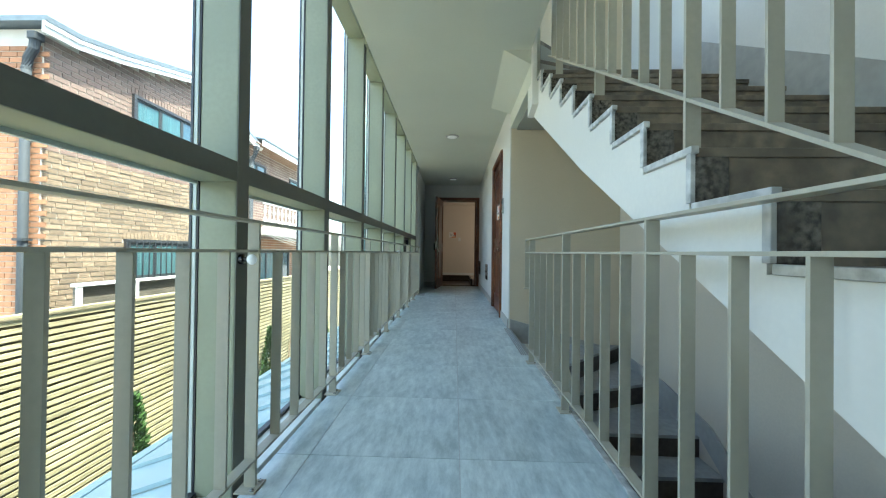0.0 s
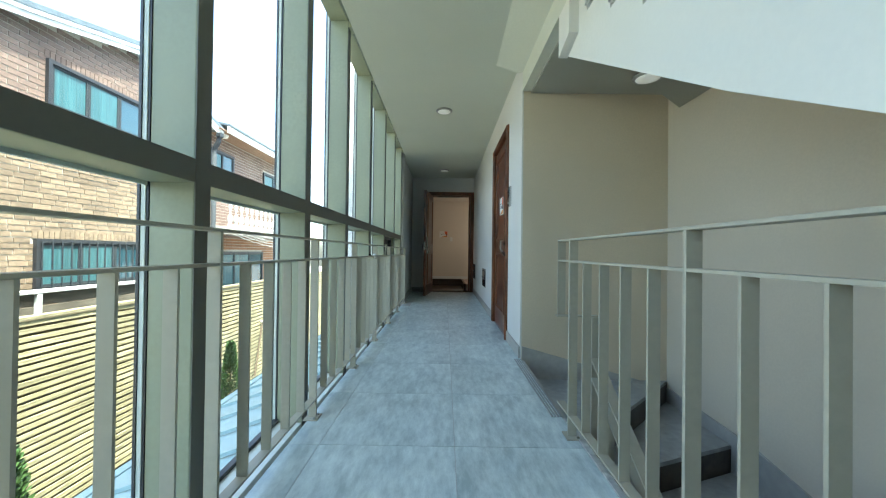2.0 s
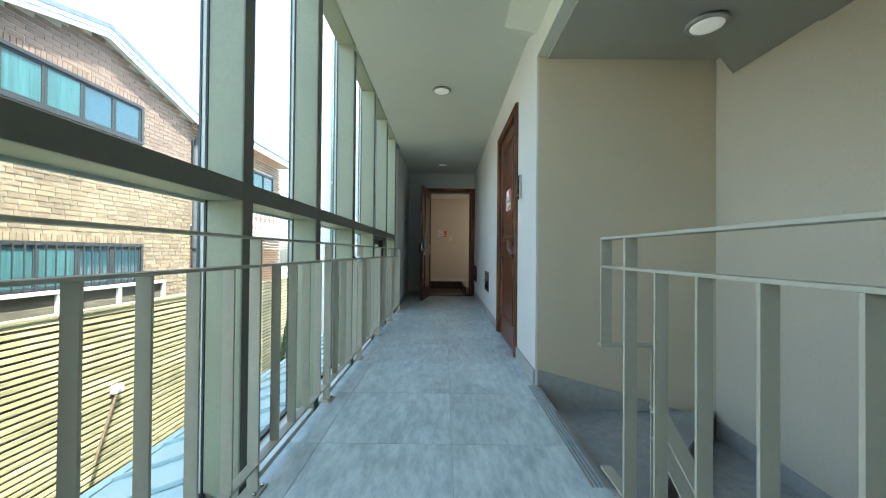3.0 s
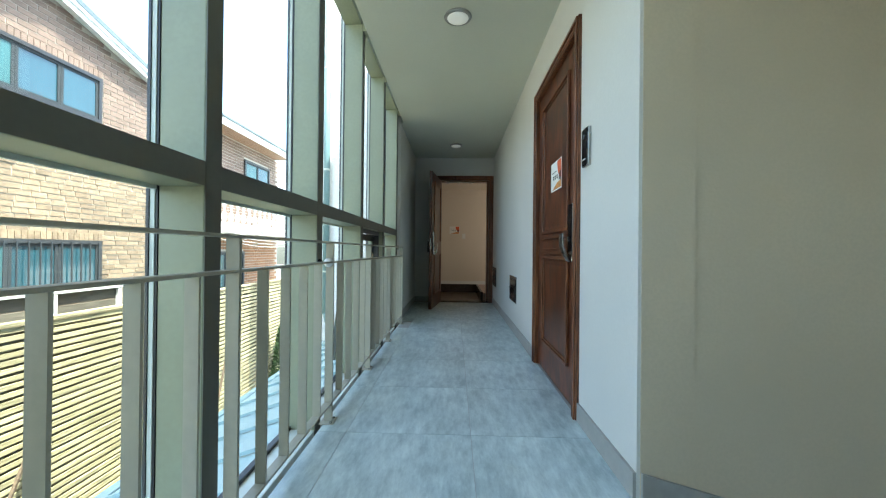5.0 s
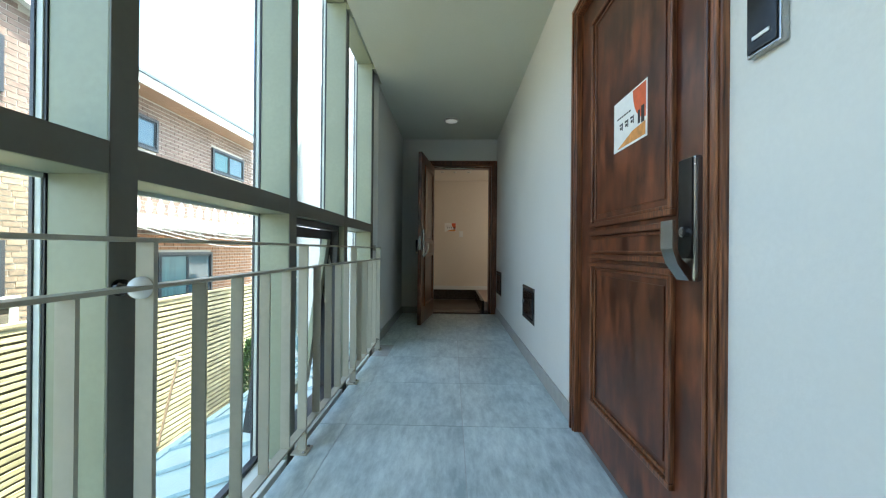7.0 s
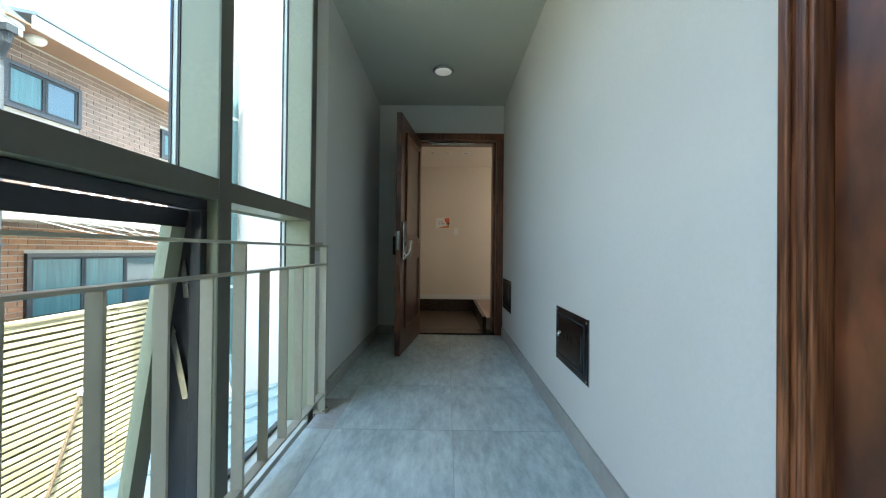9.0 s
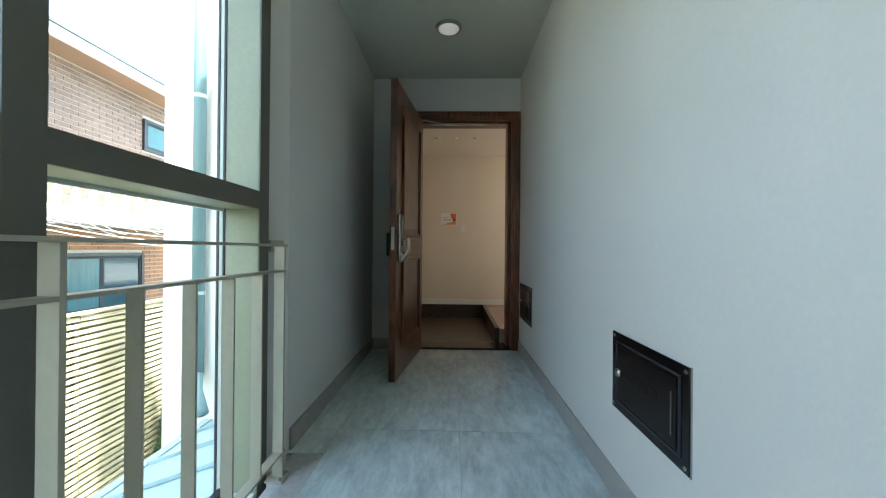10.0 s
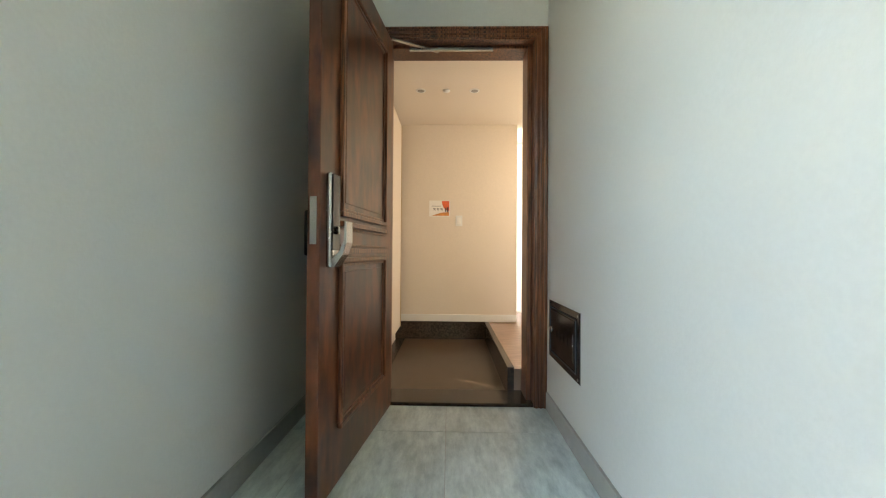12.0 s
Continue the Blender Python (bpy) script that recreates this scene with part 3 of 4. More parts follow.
part("end_turn", boxm(0.605, 0.82, 3.40, 3.437, 0.537, 0.545), M_RAIL, rail_r)

lr = thing("stair_railing", (0.80, 3.40, -0.1), "greige steel handrail going down with the lower stairs", "railing")
part("upright", boxm(0.78, 0.825, 3.395, 3.403, -0.16, 0.5365), M_RAIL, lr)
ys, zs = 3.40, 0.33
part("handrail", orientedm((0.80, ys, zs), (0.80, 0.3, zs - 0.652 * 3.1), 0.05, 0.009), M_RAIL, lr)
part("second_bar", orientedm((0.80, ys, zs - 0.10), (0.80, 0.3, zs - 0.10 - 0.652 * 3.1), 0.044, 0.009), M_RAIL, lr)
for i in range(1, 18):
    y = ys - 0.17 * i
    ztop = zs - 0.652 * (ys - y)
    jz = math.floor((3.23 - y) / RUN + 0.999)
    zt = -0.495 - RISE * max(0, jz)
    if zt + 0.02 < ztop - 0.11:
        part("baluster", boxm(0.78, 0.82, y - 0.004, y + 0.004, zt, ztop - 0.104), M_RAIL, lr)

ur = thing("stair_railing", (0.78, 0.1, 0.2), "greige steel balustrade going up with the marble stairs", "railing")


def uz(y):
    return 0.973 + (y - 1.116) * 0.62


part("bottom_bar", orientedm((0.78, 0.05, uz(0.05)), (0.78, 3.36, uz(3.36)), 0.044, 0.010), M_RAIL, ur)
part("middle_bar", orientedm((0.78, 0.05, uz(0.05) + 0.74), (0.78, 3.36, uz(3.36) + 0.74), 0.044, 0.010), M_RAIL, ur)
part("handrail", orientedm((0.78, 0.05, uz(0.05) + 0.84), (0.78, 3.36, uz(3.36) + 0.84), 0.05, 0.010), M_RAIL, ur)
for i in range(-9, 12):
    y = 1.648 + 0.146 * i
    if i % 5 == 0:
        k = math.floor((y - 1.505) / RUN)
        part("post", boxm(0.7565, 0.8035, y - 0.006, y + 0.006, 1.12 + RISE * k, uz(y) + 0.83), M_RAIL, ur)
    else:
        part("baluster", boxm(0.761, 0.799, y - 0.004, y + 0.004, uz(y) + 0.004, uz(y) + 0.735), M_RAIL, ur)


# ---- doors ----
def moulding(bm, y0, y1, z0, z1, x, w, d, side):
    """A raised frame moulding on a face x, between y0..y1 and z0..z1; side is the way it stands out."""
    for a in ((y0, y1, z0, z0 + w), (y0, y1, z1 - w, z1), (y0, y0 + w, z0 + w, z1 - w), (y1 - w, y1, z0 + w, z1 - w)):
        box(bm, x, x + side * d, *a, bev=0.004)


def leaf_parts(parent, x, y0, y1, z0, z1, t, side):
    """A door leaf with two panels; its outer face is at x and it is t thick; side points out of the face."""
    body = part("leaf", boxm(x - side * t, x, y0, y1, z0, z1, bev=0.004), M_WOOD, parent, "dark red-brown stained wooden leaf")
    for a, b in ((z0 + 0.205, 0.853), (1.008, z1 - 0.125)):
        bm = bmesh.new()
        moulding(bm, y0 + 0.150, y1 - 0.150, a, b, x, 0.020, 0.018, side)
        moulding(bm, y0 + 0.1705, y1 - 0.1705, a + 0.0205, b - 0.0205, x, 0.014, 0.007, side)
        part("panel_moulding", bm, M_FRAMEWOOD, body)
        part("panel", boxm(x - side * 0.001, x + side * 0.004, y0 + 0.205, y1 - 0.205, a + 0.055, b - 0.055, bev=0.0015), M_WOOD, body)
    for a, d in ((0.868, 0.021), (0.894, 0.009), (0.956, 0.009), (0.970, 0.021)):
        part("rail_moulding", boxm(x, x + side * d, y0 + 0.150, y1 - 0.150, a, a + 0.020 if d > 0.01 else a + 0.010, bev=0.003), M_FRAMEWOOD, body)
    return body


def lock_parts(parent, x, y, z, side):
    """A digital lock with a curved pull handle."""
    lk = part("digital_lock", boxm(x, x + side * 0.022, y - 0.035, y + 0.035, z - 0.16, z + 0.17, bev=0.008), M_CHROME, parent, "silver digital lock body")
    part("lock_screen", boxm(x + side * 0.022, x + side * 0.026, y - 0.029, y + 0.029, z - 0.10, z + 0.165, bev=0.001), M_BLACK, lk, "glossy black keypad")
    prof = [(0.018, -0.158), (0.030, -0.158), (0.060, -0.115), (0.074, -0.075), (0.074, 0.0), (0.066, 0.0), (0.064, -0.068), (0.050, -0.100), (0.018, -0.135)]
    bm = prismm([(x + side * u, z + v) for u, v in prof], "y", y - 0.027, y + 0.027)
    part("lock_knob", lathem([(0.014, 0.0), (0.014, 0.008), (0.008, 0.010)], Matrix.Translation((x + side * 0.026, y, z - 0.03)) @ Matrix.Rotation(radians(90 * side), 4, "Y"), 16), M_CHROME, lk)
    part("pull_handle", bm, M_CHROME, lk, "curved chrome pull handle")


door1 = thing("door_1", (XR, (D1A + D1B) / 2, 0), "closed dark red-brown wooden door with raised panels", "door", kind="structure")
fx = XR - 0.018
FW = 0.062
bm = bmesh.new()
for a in ((D1A, D1A + FW, 0, D1H), (D1B - FW, D1B, 0, D1H), (D1A + FW, D1B - FW, D1H - FW, D1H)):
    box(bm, fx, XR + 0.15, *a, bev=0.004)
for a in ((D1A + 0.006, D1A + 0.026, 0.001, D1H - 0.006), (D1B - 0.026, D1B - 0.006, 0.001, D1H - 0.006), (D1A + 0.026, D1B - 0.026, D1H - 0.026, D1H - 0.006)):
    box(bm, fx - 0.010, fx, *a, bev=0.004)
for a in ((D1A + 0.040, D1A + 0.054, 0.001, D1H - 0.04), (D1B - 0.054, D1B - 0.040, 0.001, D1H - 0.04), (D1A + 0.054, D1B - 0.054, D1H - 0.054, D1H - 0.04)):
    box(bm, fx - 0.006, fx, *a, bev=0.003)
part("frame", bm, M_FRAMEWOOD, door1, "streaky stained wooden door frame")
leaf1 = leaf_parts(door1, XR + 0.012, D1A + FW + 0.002, D1B - FW - 0.002, 0.008, D1H - FW - 0.002, 0.05, -1)
lock_parts(leaf1, XR + 0.012, D1A + FW + 0.075, 0.985, -1)


def notice(name, cx, cy, cz, w, h, normal, label):
    """A printed notice with an orange-red corner; normal is '-x' or '-y'."""
    n = thing(name, (cx, cy, cz), label, "notice")

    def bx(u0, u1, v0, v1, d0, d1):
        if normal == "-x":
            return (cx - d1, cx - d0, cy - u1, cy - u0, cz + v0, cz + v1)
        return (cx + u0, cx + u1, cy - d1, cy - d0, cz + v0, cz + v1)
    part("sheet", boxm(*bx(-w / 2, w / 2, -h / 2, h / 2, 0, 0.0012)), M_PAPER, n)
    for nm, pts, mt in (("red_print", [(w * 0.47, h * 0.47)] + [(w * (0.47 - 0.36 * math.cos(a)), h * (0.47 - 0.62 * math.sin(a))) for a in [math.pi / 2 * k / 8 for k in range(9)]], M_INKRED),
                        ("orange_print", [(-w * 0.38, -h * 0.46), (w * 0.46, -h * 0.46), (w * 0.46, -h * 0.22), (w * 0.1, -h * 0.26)], M_INKORANGE)):
        bm = bmesh.new()
        if normal == "-x":
            prism(bm, [(cy - u, cz + v) for u, v in pts], "x", cx - 0.0018, cx - 0.0012)
        else:
            prism(bm, [(cx + u, cz + v) for u, v in pts], "y", cy - 0.0018, cy - 0.0012)
        part(nm, bm, mt, n, "orange-red printed shape")
    for q in [(-w * 0.30 + i * w * 0.17 + d, -w * 0.30 + i * w * 0.17 + d + e, -h * a, -h * a + h * b) for i in range(3) for d, e, a, b in ((0, w * 0.07, 0.02, 0.035), (w * 0.015, w * 0.05, 0.10, 0.05), (w * 0.085, w * 0.018, 0.13, 0.15))] + [(-w * 0.38 + k * w * 0.075, -w * 0.33 + k * w * 0.075, h * 0.13, h * 0.16) for k in range(6)] + [(w * 0.26, w * 0.32, -h * 0.2, h * 0.04), (w * 0.35, w * 0.43, -h * 0.22, h * 0.08)]:
        part("print_bar", boxm(*bx(*q, 0.0012, 0.0022)), M_INK, n, "dark bar of unreadable print")
    return n


notice("door_notice", XR + 0.0075, 5.625, 1.383, 0.245, 0.192, "-x", "white notice with orange-red corner taped to the wooden door")

ic = thing("intercom", (XR, 5.02, 1.40), "slim black and silver intercom beside the wooden door", "intercom")
part("body", boxm(XR - 0.018, XR - 0.0005, 4.985, 5.065, 1.305, 1.495, bev=0.003), M_CHROME, ic, "silver intercom case")
part("screen", boxm(XR - 0.022, XR - 0.018, 4.990, 5.060, 1.312, 1.488, bev=0.001), M_BLACK, ic, "glossy black front")
part("lens", lathem([(0.012, 0), (0.012, 0.003), (0.006, 0.004)], Matrix.Translation((XR - 0.022, 5.025, 1.45)) @ Matrix.Rotation(radians(-90), 4, "Y"), 16), M_DARKFR, ic)
part("call_button", boxm(XR - 0.024, XR - 0.022, 5.005, 5.045, 1.335, 1.342), M_WHITEPL, ic)


def wall_box(name, y0, y1, z0, z1, label):
    b = thing(name, (XR, (y0 + y1) / 2, z0), label, "wall hatch", group="wall hatches")
    x = XR - 0.0005
    part("plate", boxm(x - 0.006, x, y0, y1, z0, z1, bev=0.002), M_BLACK, b)
    part("edge_trim", boxm(x - 0.004, x, y0 - 0.004, y0 - 0.0002, z0 - 0.002, z1 + 0.002), M_CHROME, b, "thin chrome edge")
    bm = bmesh.new()
    moulding(bm, y0 + 0.035, y1 - 0.035, z0 + 0.03, z1 - 0.03, x - 0.006, 0.006, 0.003, -1)
    part("door_groove", bm, M_PIPE, b)
    part("door_panel", boxm(x - 0.010, x - 0.006, y0 + 0.05, y1 - 0.05, z0 + 0.045, z1 - 0.045, bev=0.002), M_BLACK, b)
    part("knob", lathem([(0.016, 0), (0.018, 0.004), (0.012, 0.012), (0.004, 0.015)], Matrix.Translation((x - 0.006, y1 - 0.022 - 0.035, z0 + (z1 - z0) * 0.50)) @ Matrix.Rotation(radians(-90), 4, "Y"), 16), M_CHROME, b, "round chrome key knob", smooth=True)
    for yy in (y0 + 0.015, y1 - 0.015):
        for zz in (z0 + 0.015, z1 - 0.015):
            part("screw", lathem([(0.007, 0), (0.006, 0.003)], Matrix.Translation((x - 0.006, yy, zz)) @ Matrix.Rotation(radians(-90), 4, "Y"), 10), M_CHROME, b)
    for i in range(4):
        part("relief_mark", boxm(x - 0.0118, x - 0.0099, y0 + 0.14 + i * 0.055, y0 + 0.175 + i * 0.055, z0 + 0.13, z0 + 0.165, bev=0.001), M_BLACK, b)
    part("latch_bar", boxm(x - 0.012, x - 0.006, y0 + 0.066, y0 + 0.073, z0 + 0.075, z0 + 0.195), M_CHROME, b)
    return b


wall_box("wall_hatch", 7.075, 7.52, 0.329, 0.609, "glossy black wall hatch with chrome knob low on the wall")
wall_box("wall_hatch", 8.925, 9.39, 0.318, 0.62, "glossy black wall hatch low beside the open doorway")


def ceiling_lamp(x, y, z, label):
    l = thing("ceiling_light", (x, y, z), label, "ceiling light", group="ceiling lights")
    down = Matrix.Translation((x, y, z)) @ Matrix.Rotation(math.pi, 4, "X")
    part("rim", lathem([(0.092, 0.0005), (0.094, 0.006), (0.088, 0.014), (0.074, 0.015)], down, 36), M_LAMPRIM, l, "dull metal rim", smooth=True)
    part("cover", lathem([(0.074, 0.012), (0.07, 0.018), (0.045, 0.023), (0.01, 0.024)], down, 36), M_LAMPOFF, l, "faintly glowing opal cover", smooth=True)


ceiling_lamp(0.0, 5.67, ZC, "round faintly glowing ceiling light on the corridor ceiling")
ceiling_lamp(0.0, 8.69, ZC, "round faintly glowing ceiling light before the open doorway")
ceiling_lamp(1.315, 3.87, 2.0045, "round faintly glowing ceiling light under the stairs")

# open end door
door2 = thing("door_2", (DX0, YE, 0), "dark red-brown wooden door standing open into the corridor", "door", kind="structure")
yf = YE - 0.02
bm = bmesh.new()
FW2 = 0.075
for a in ((DX0, DX0 + FW2, 0, DH), (DX1 - FW2, DX1, 0, DH), (DX0 + FW2, DX1 - FW2, DH - FW2, DH)):
    box(bm, a[0], a[1], yf, YE + 0.2, a[2], a[3], bev=0.004)
box(bm, DX1 - 0.105, DX1 - FW2, YE + 0.05, YE + 0.19, 0, DH - FW2, bev=0.003)
box(bm, DX0 + FW2, DX1 - 0.105, YE + 0.05, YE + 0.19, DH - FW2 - 0.015, DH - FW2, bev=0.003)
for k in range(3):
    o = 0.006 + k * 0.024
    box(bm, DX1 - o - 0.014, DX1 - o, yf - 0.008, yf, 0.001, DH - o, bev=0.003)
    box(bm, DX0 + o, DX0 + o + 0.014, yf - 0.008, yf, 0.001, DH - o, bev=0.003)
    box(bm, DX0 + o + 0.014, DX1 - o - 0.014, yf - 0.008, yf, DH - o - 0.014, DH - o, bev=0.003)
part("frame", bm, M_FRAMEWOOD, door2, "streaky stained wooden door frame")
leaf2 = leaf_parts(door2, 0.0, 0.0, 0.86, 0.012, 2.06, 0.045, 1)
lock_parts(leaf2, 0.0, 0.075, 0.98, 1)
part("edge_plate", boxm(-0.034, -0.010, -0.002, 0.0, 0.90, 1.06), M_CHROME, leaf2, "steel lock plate on the edge")
part("inner_lock", boxm(-0.08, -0.045, 0.04, 0.11, 0.86, 1.02, bev=0.008), M_BLACK, leaf2, "black inner lock box")
# swing the leaf about its hinge: the free end stands toward the corridor
HX, HY = -0.255, YE - 0.03
swing = pose(HX, HY, 0, 0, 0, -7.2) @ Matrix.Translation((0.0225, -0.86, 0))
off = BASE[leaf2]
leaf2.matrix_local = Matrix.Translation(-off) @ swing @ Matrix.Translation(off)
part("closer_arm", orientedm((DX0 + 0.10, YE - 0.05, 2.075), (0.02, YE + 0.06, 2.06), 0.02, 0.006), M_CHROME, door2, "thin metal door closer arm")
part("closer_rail", boxm(-0.15, 0.34, YE + 0.03, YE + 0.048, 2.055, 2.075, bev=0.002), M_CHROME, door2)
structure("threshold", boxm(DX0 + FW2, DX1 - FW2, YE - 0.005, YE + 0.2, -0.012, 0.018), M_GRANITE, "speckled dark granite door threshold", "threshold")

# ---- room behind the open door ----
RY = 11.16
structure("room_floor", boxm(-0.45, 0.46, YE + 0.2, RY - 0.02, -0.10, -0.02), M_ENTRY, "brown polished entry tile floor", "floor")
structure("room_floor_border", boxm(-0.45, -0.36, YE + 0.2, RY - 0.02, -0.02, -0.016), M_GRANITE, "dark granite floor border", "floor")
structure("room_wall_far", boxm(-0.62, 0.79, RY, RY + 0.15, -0.1, 2.5), M_ROOMWALL, "plain cream papered wall", "wall")
structure("room_wall_left", boxm(-0.66, -0.46, YE + 0.2, RY, -0.1, 2.5), M_ROOMWALL, "cream wall beside the entry", "wall")
structure("room_ceiling", boxm(-0.66, 1.85, YE + 0.2, 11.9, 2.2, 2.4), M_ROOMWALL, "cream ceiling with small downlights", "ceiling")
structure("room_riser_far", boxm(-0.46, 0.47, RY - 0.02, RY - 0.0005, -0.02, 0.16), M_GRANITE, "dark granite step front", "step")
structure("room_riser_side", boxm(0.46, 0.50, YE + 0.2, RY - 0.02, -0.1, 0.16), M_GRANITE, "dark granite step front beside the entry", "step")
structure("hall_floor", boxm(0.50, 1.85, YE + 0.2, 11.9, 0.0, 0.15), M_FLOORWOOD, "pale wooden hall floor", "floor")
structure("room_baseboard", boxm(-0.46, 0.79, RY - 0.012, RY - 0.0005, 0.16, 0.23), M_WHITEPL, "white baseboard under the cream wall", "baseboard")
structure("hall_wall", boxm(1.70, 1.85, YE + 0.2, 11.9, 0.0, 2.4), M_WHITEPL, "bright white hall wall", "wall")
structure("hall_wall_end", boxm(0.79, 1.70, 11.8, 11.9, 0.0, 2.4), M_WHITEPL, "white hall end wall", "wall")
structure("room_wall_front", boxm(XR, 1.85, YE + 0.2, YE + 0.3, -0.1, 2.4), M_ROOMWALL, "cream wall beside the doorway inside", "wall")
cl = thing("shoe_cabinet", (-0.44, 10.9, 0), "tall cream shoe cabinet with a brass edge", "cabinet")
part("body", boxm(-0.459, -0.40, YE + 0.3, RY - 0.1, 0.12, 2.15, bev=0.003), M_ROOMWALL, cl)
part("edge_profile", boxm(-0.405, -0.395, RY - 0.1, RY - 0.085, 0.12, 2.15), M_GOLD, cl, "brass edge profile")
notice("wall_notice", -0.012, RY - 0.0005, 1.328, 0.215, 0.165, "-y", "white notice with orange-red corner on the cream wall")
sw = thing("light_switch", (0.19, RY, 1.20), "small white light switch on the cream wall", "switch")
part("plate", boxm(0.155, 0.225, RY - 0.009, RY - 0.0005, 1.145, 1.255, bev=0.003), M_WHITEPL, sw)
part("rocker", boxm(0.172, 0.208, RY - 0.013, RY - 0.009, 1.165, 1.235, bev=0.002), M_PAPER, sw)
for x in (-0.15, 0.29):
    d = thing("downlight", (x, 10.35, 2.2), "small recessed downlight in the cream ceiling", "downlight", group="entry downlights")
    down = Matrix.Translation((x, 10.35, 2.2)) @ Matrix.Rotation(math.pi, 4, "X")
    part("ring", lathem([(0.042, 0.0005), (0.042, 0.004), (0.030, 0.006)], down), M_WHITEPL, d)
    part("reflector", lathem([(0.028, 0.006), (0.02, 0.0075)], down), M_LAMPRIM, d)
se = thing("motion_sensor", (0.06, 10.35, 2.2), "small round white motion sensor on the ceiling", "sensor")
part("dome", lathem([(0.03, 0.0005), (0.03, 0.006), (0.012, 0.016)], Matrix.Translation((0.06, 10.35, 2.2)) @ Matrix.Rotation(math.pi, 4, "X")), M_WHITEPL, se, smooth=True)

# globes on the window wall
for y, z in ((MULL[4] - 0.012, 0.787), (MULL[8] - 0.012, 0.815)):
    g = thing("globe_sensor", (-0.70, y, z), "small white globe on a black bracket fixed to the mullion", "sensor", group="globe sensors")
    part("bracket", lathem([(0.018, 0.0005), (0.018, 0.012), (0.009, 0.018), (0.009, 0.03)], Matrix.Translation((-0.70, y, z)) @ Matrix.Rotation(radians(90), 4, "Y"), 16), M_BLACK, g, "black bracket")
    prof = [(0.024 * math.sin(a) + 0.0005, 0.05 - 0.024 * math.cos(a)) for a in [math.pi * i / 10 for i in range(11)]]
    part("globe", lathem(prof, Matrix.Translation((-0.70, y, z)) @ Matrix.Rotation(radians(90), 4, "Y"), 20), M_GLOBE, g, "white globe", smooth=True)

# ---- outside: canopy, own wing, ground ----
structure("ground", boxm(-70, 70, -70, 90, GROUND - 0.3, GROUND), M_GROUND, "pale grey paved yard and ground", "ground")
can = thing("canopy_roof", (-1.4, 3.5, -0.4), "pale grey metal canopy roof with raised seams below the windows", "canopy", kind="structure")
cx0, cz0, cx1, cz1 = -0.90, -0.20, -2.05, -0.60


def cz(x):
    return cz0 + (cz1 - cz0) * (x - cx0) / (cx1 - cx0)


part("sheet", prismm([(cx0, cz0), (cx1, cz1), (cx1, cz1 - 0.05), (cx0, cz0 - 0.05)], "y", -2.0, 9.28), M_CANOPY, can)
part("edge_gutter", boxm(cx1 - 0.06, cx1 + 0.004, -2.0, 9.28, cz1 - 0.10, cz1 + 0.012, bev=0.004), M_CANOPY, can)
part("flashing", prismm([(cx0 - 0.1, cz(cx0 - 0.1) + 0.004), (cx0, cz0 + 0.004), (cx0, cz0 + 0.09), (cx0 - 0.01, cz0 + 0.09), (cx0 - 0.012, cz0 + 0.02), (cx0 - 0.1, cz(cx0 - 0.1) + 0.01)], "y", -2.0, 9.28), M_CANOPY, can)
y = -1.9
while y < 9.2:
    part("seam", prismm([(cx0 - 0.1, cz(cx0 - 0.1) + 0.011), (cx1, cz1 + 0.001), (cx1, cz1 + 0.026), (cx0 - 0.1, cz(cx0 - 0.1) + 0.034)], "y", y, y + 0.02), M_CANOPY, can)
    y += 0.42
structure("facade_below", boxm(-0.9, -0.865, YB - 0.2, YE + 0.2, GROUND, -0.10), M_OUTWALL, "white rendered wall under the window wall", "wall")
structure("facade_above", boxm(-0.9, -0.862, YB - 0.2, YE + 0.2, ZT, ZT + 0.5), M_OUTWALL, "white rendered parapet", "wall")
structure("own_wing_wall", boxm(-2.53, -0.91, 9.32, 9.52, GROUND, 5.75), M_OUTWALL, "white rendered wall of the projecting wing", "wall")
dp = thing("drainpipe", (-2.155, 9.24, 0), "pale grey drainpipe on the white wing wall", "drainpipe")
part("pipe", tubem([(-2.155, 9.24, 5.6), (-2.155, 9.24, -0.20)], 0.05, 14), M_TEALPIPE, dp, smooth=True)
part("elbow", tubem([(-2.155, 9.24, -0.18), (-2.08, 9.12, -0.28), (-1.94, 9.0, -0.42)], 0.045, 14), M_TEALPIPE, dp, smooth=True)
for z in (0.5, 2.2, 3.9):
    part("clamp", lathem([(0.052, 0), (0.052, 0.03)], Matrix.Translation((-2.155, 9.24, z))), M_BEAD, dp)

# ---- the brick house across ----
HXF = -5.25
house = thing("brick_house", (-7, 7.4, GROUND), "two-storey brick house with white fascia and dark windows behind the fence", "house")
Y0, Y1, ZR = 5.0, 9.65, 4.24
EAVE = [(4.86, 3.65), (5.3, 3.66), (5.95, 3.80), (6.8, 4.03), (7.6, ZR), (9.87, 3.56)]


def roof_z(y):
    return float(np.interp(y, [p[0] for p in EAVE], [p[1] for p in EAVE]))


def eave_band(lo, hi, a, b):
    """An outline that follows the roof edge between y a and b, from lo to hi above its underside."""
    ys = [a] + [p[0] for p in EAVE if a < p[0] < b] + [b]
    return [(y, roof_z(y) + lo) for y in ys] + [(y, roof_z(y) + hi) for y in ys[::-1]]


wallm = part("wall", prismm([(Y0, GROUND), (Y1, GROUND)] + eave_band(-1, -0.03, Y0, Y1)[len(eave_band(0, 0, Y0, Y1)) // 2:], "x", -10.5, HXF), M_MORTAR, house, "brick wall, cream split bricks low and pinkish bricks high")
HOLES = [(6.28, 8.40, 2.69, 3.35), (6.18, 8.43, 0.29, 0.97)]
BW, BH, BG = 0.203, 0.060, 0.013


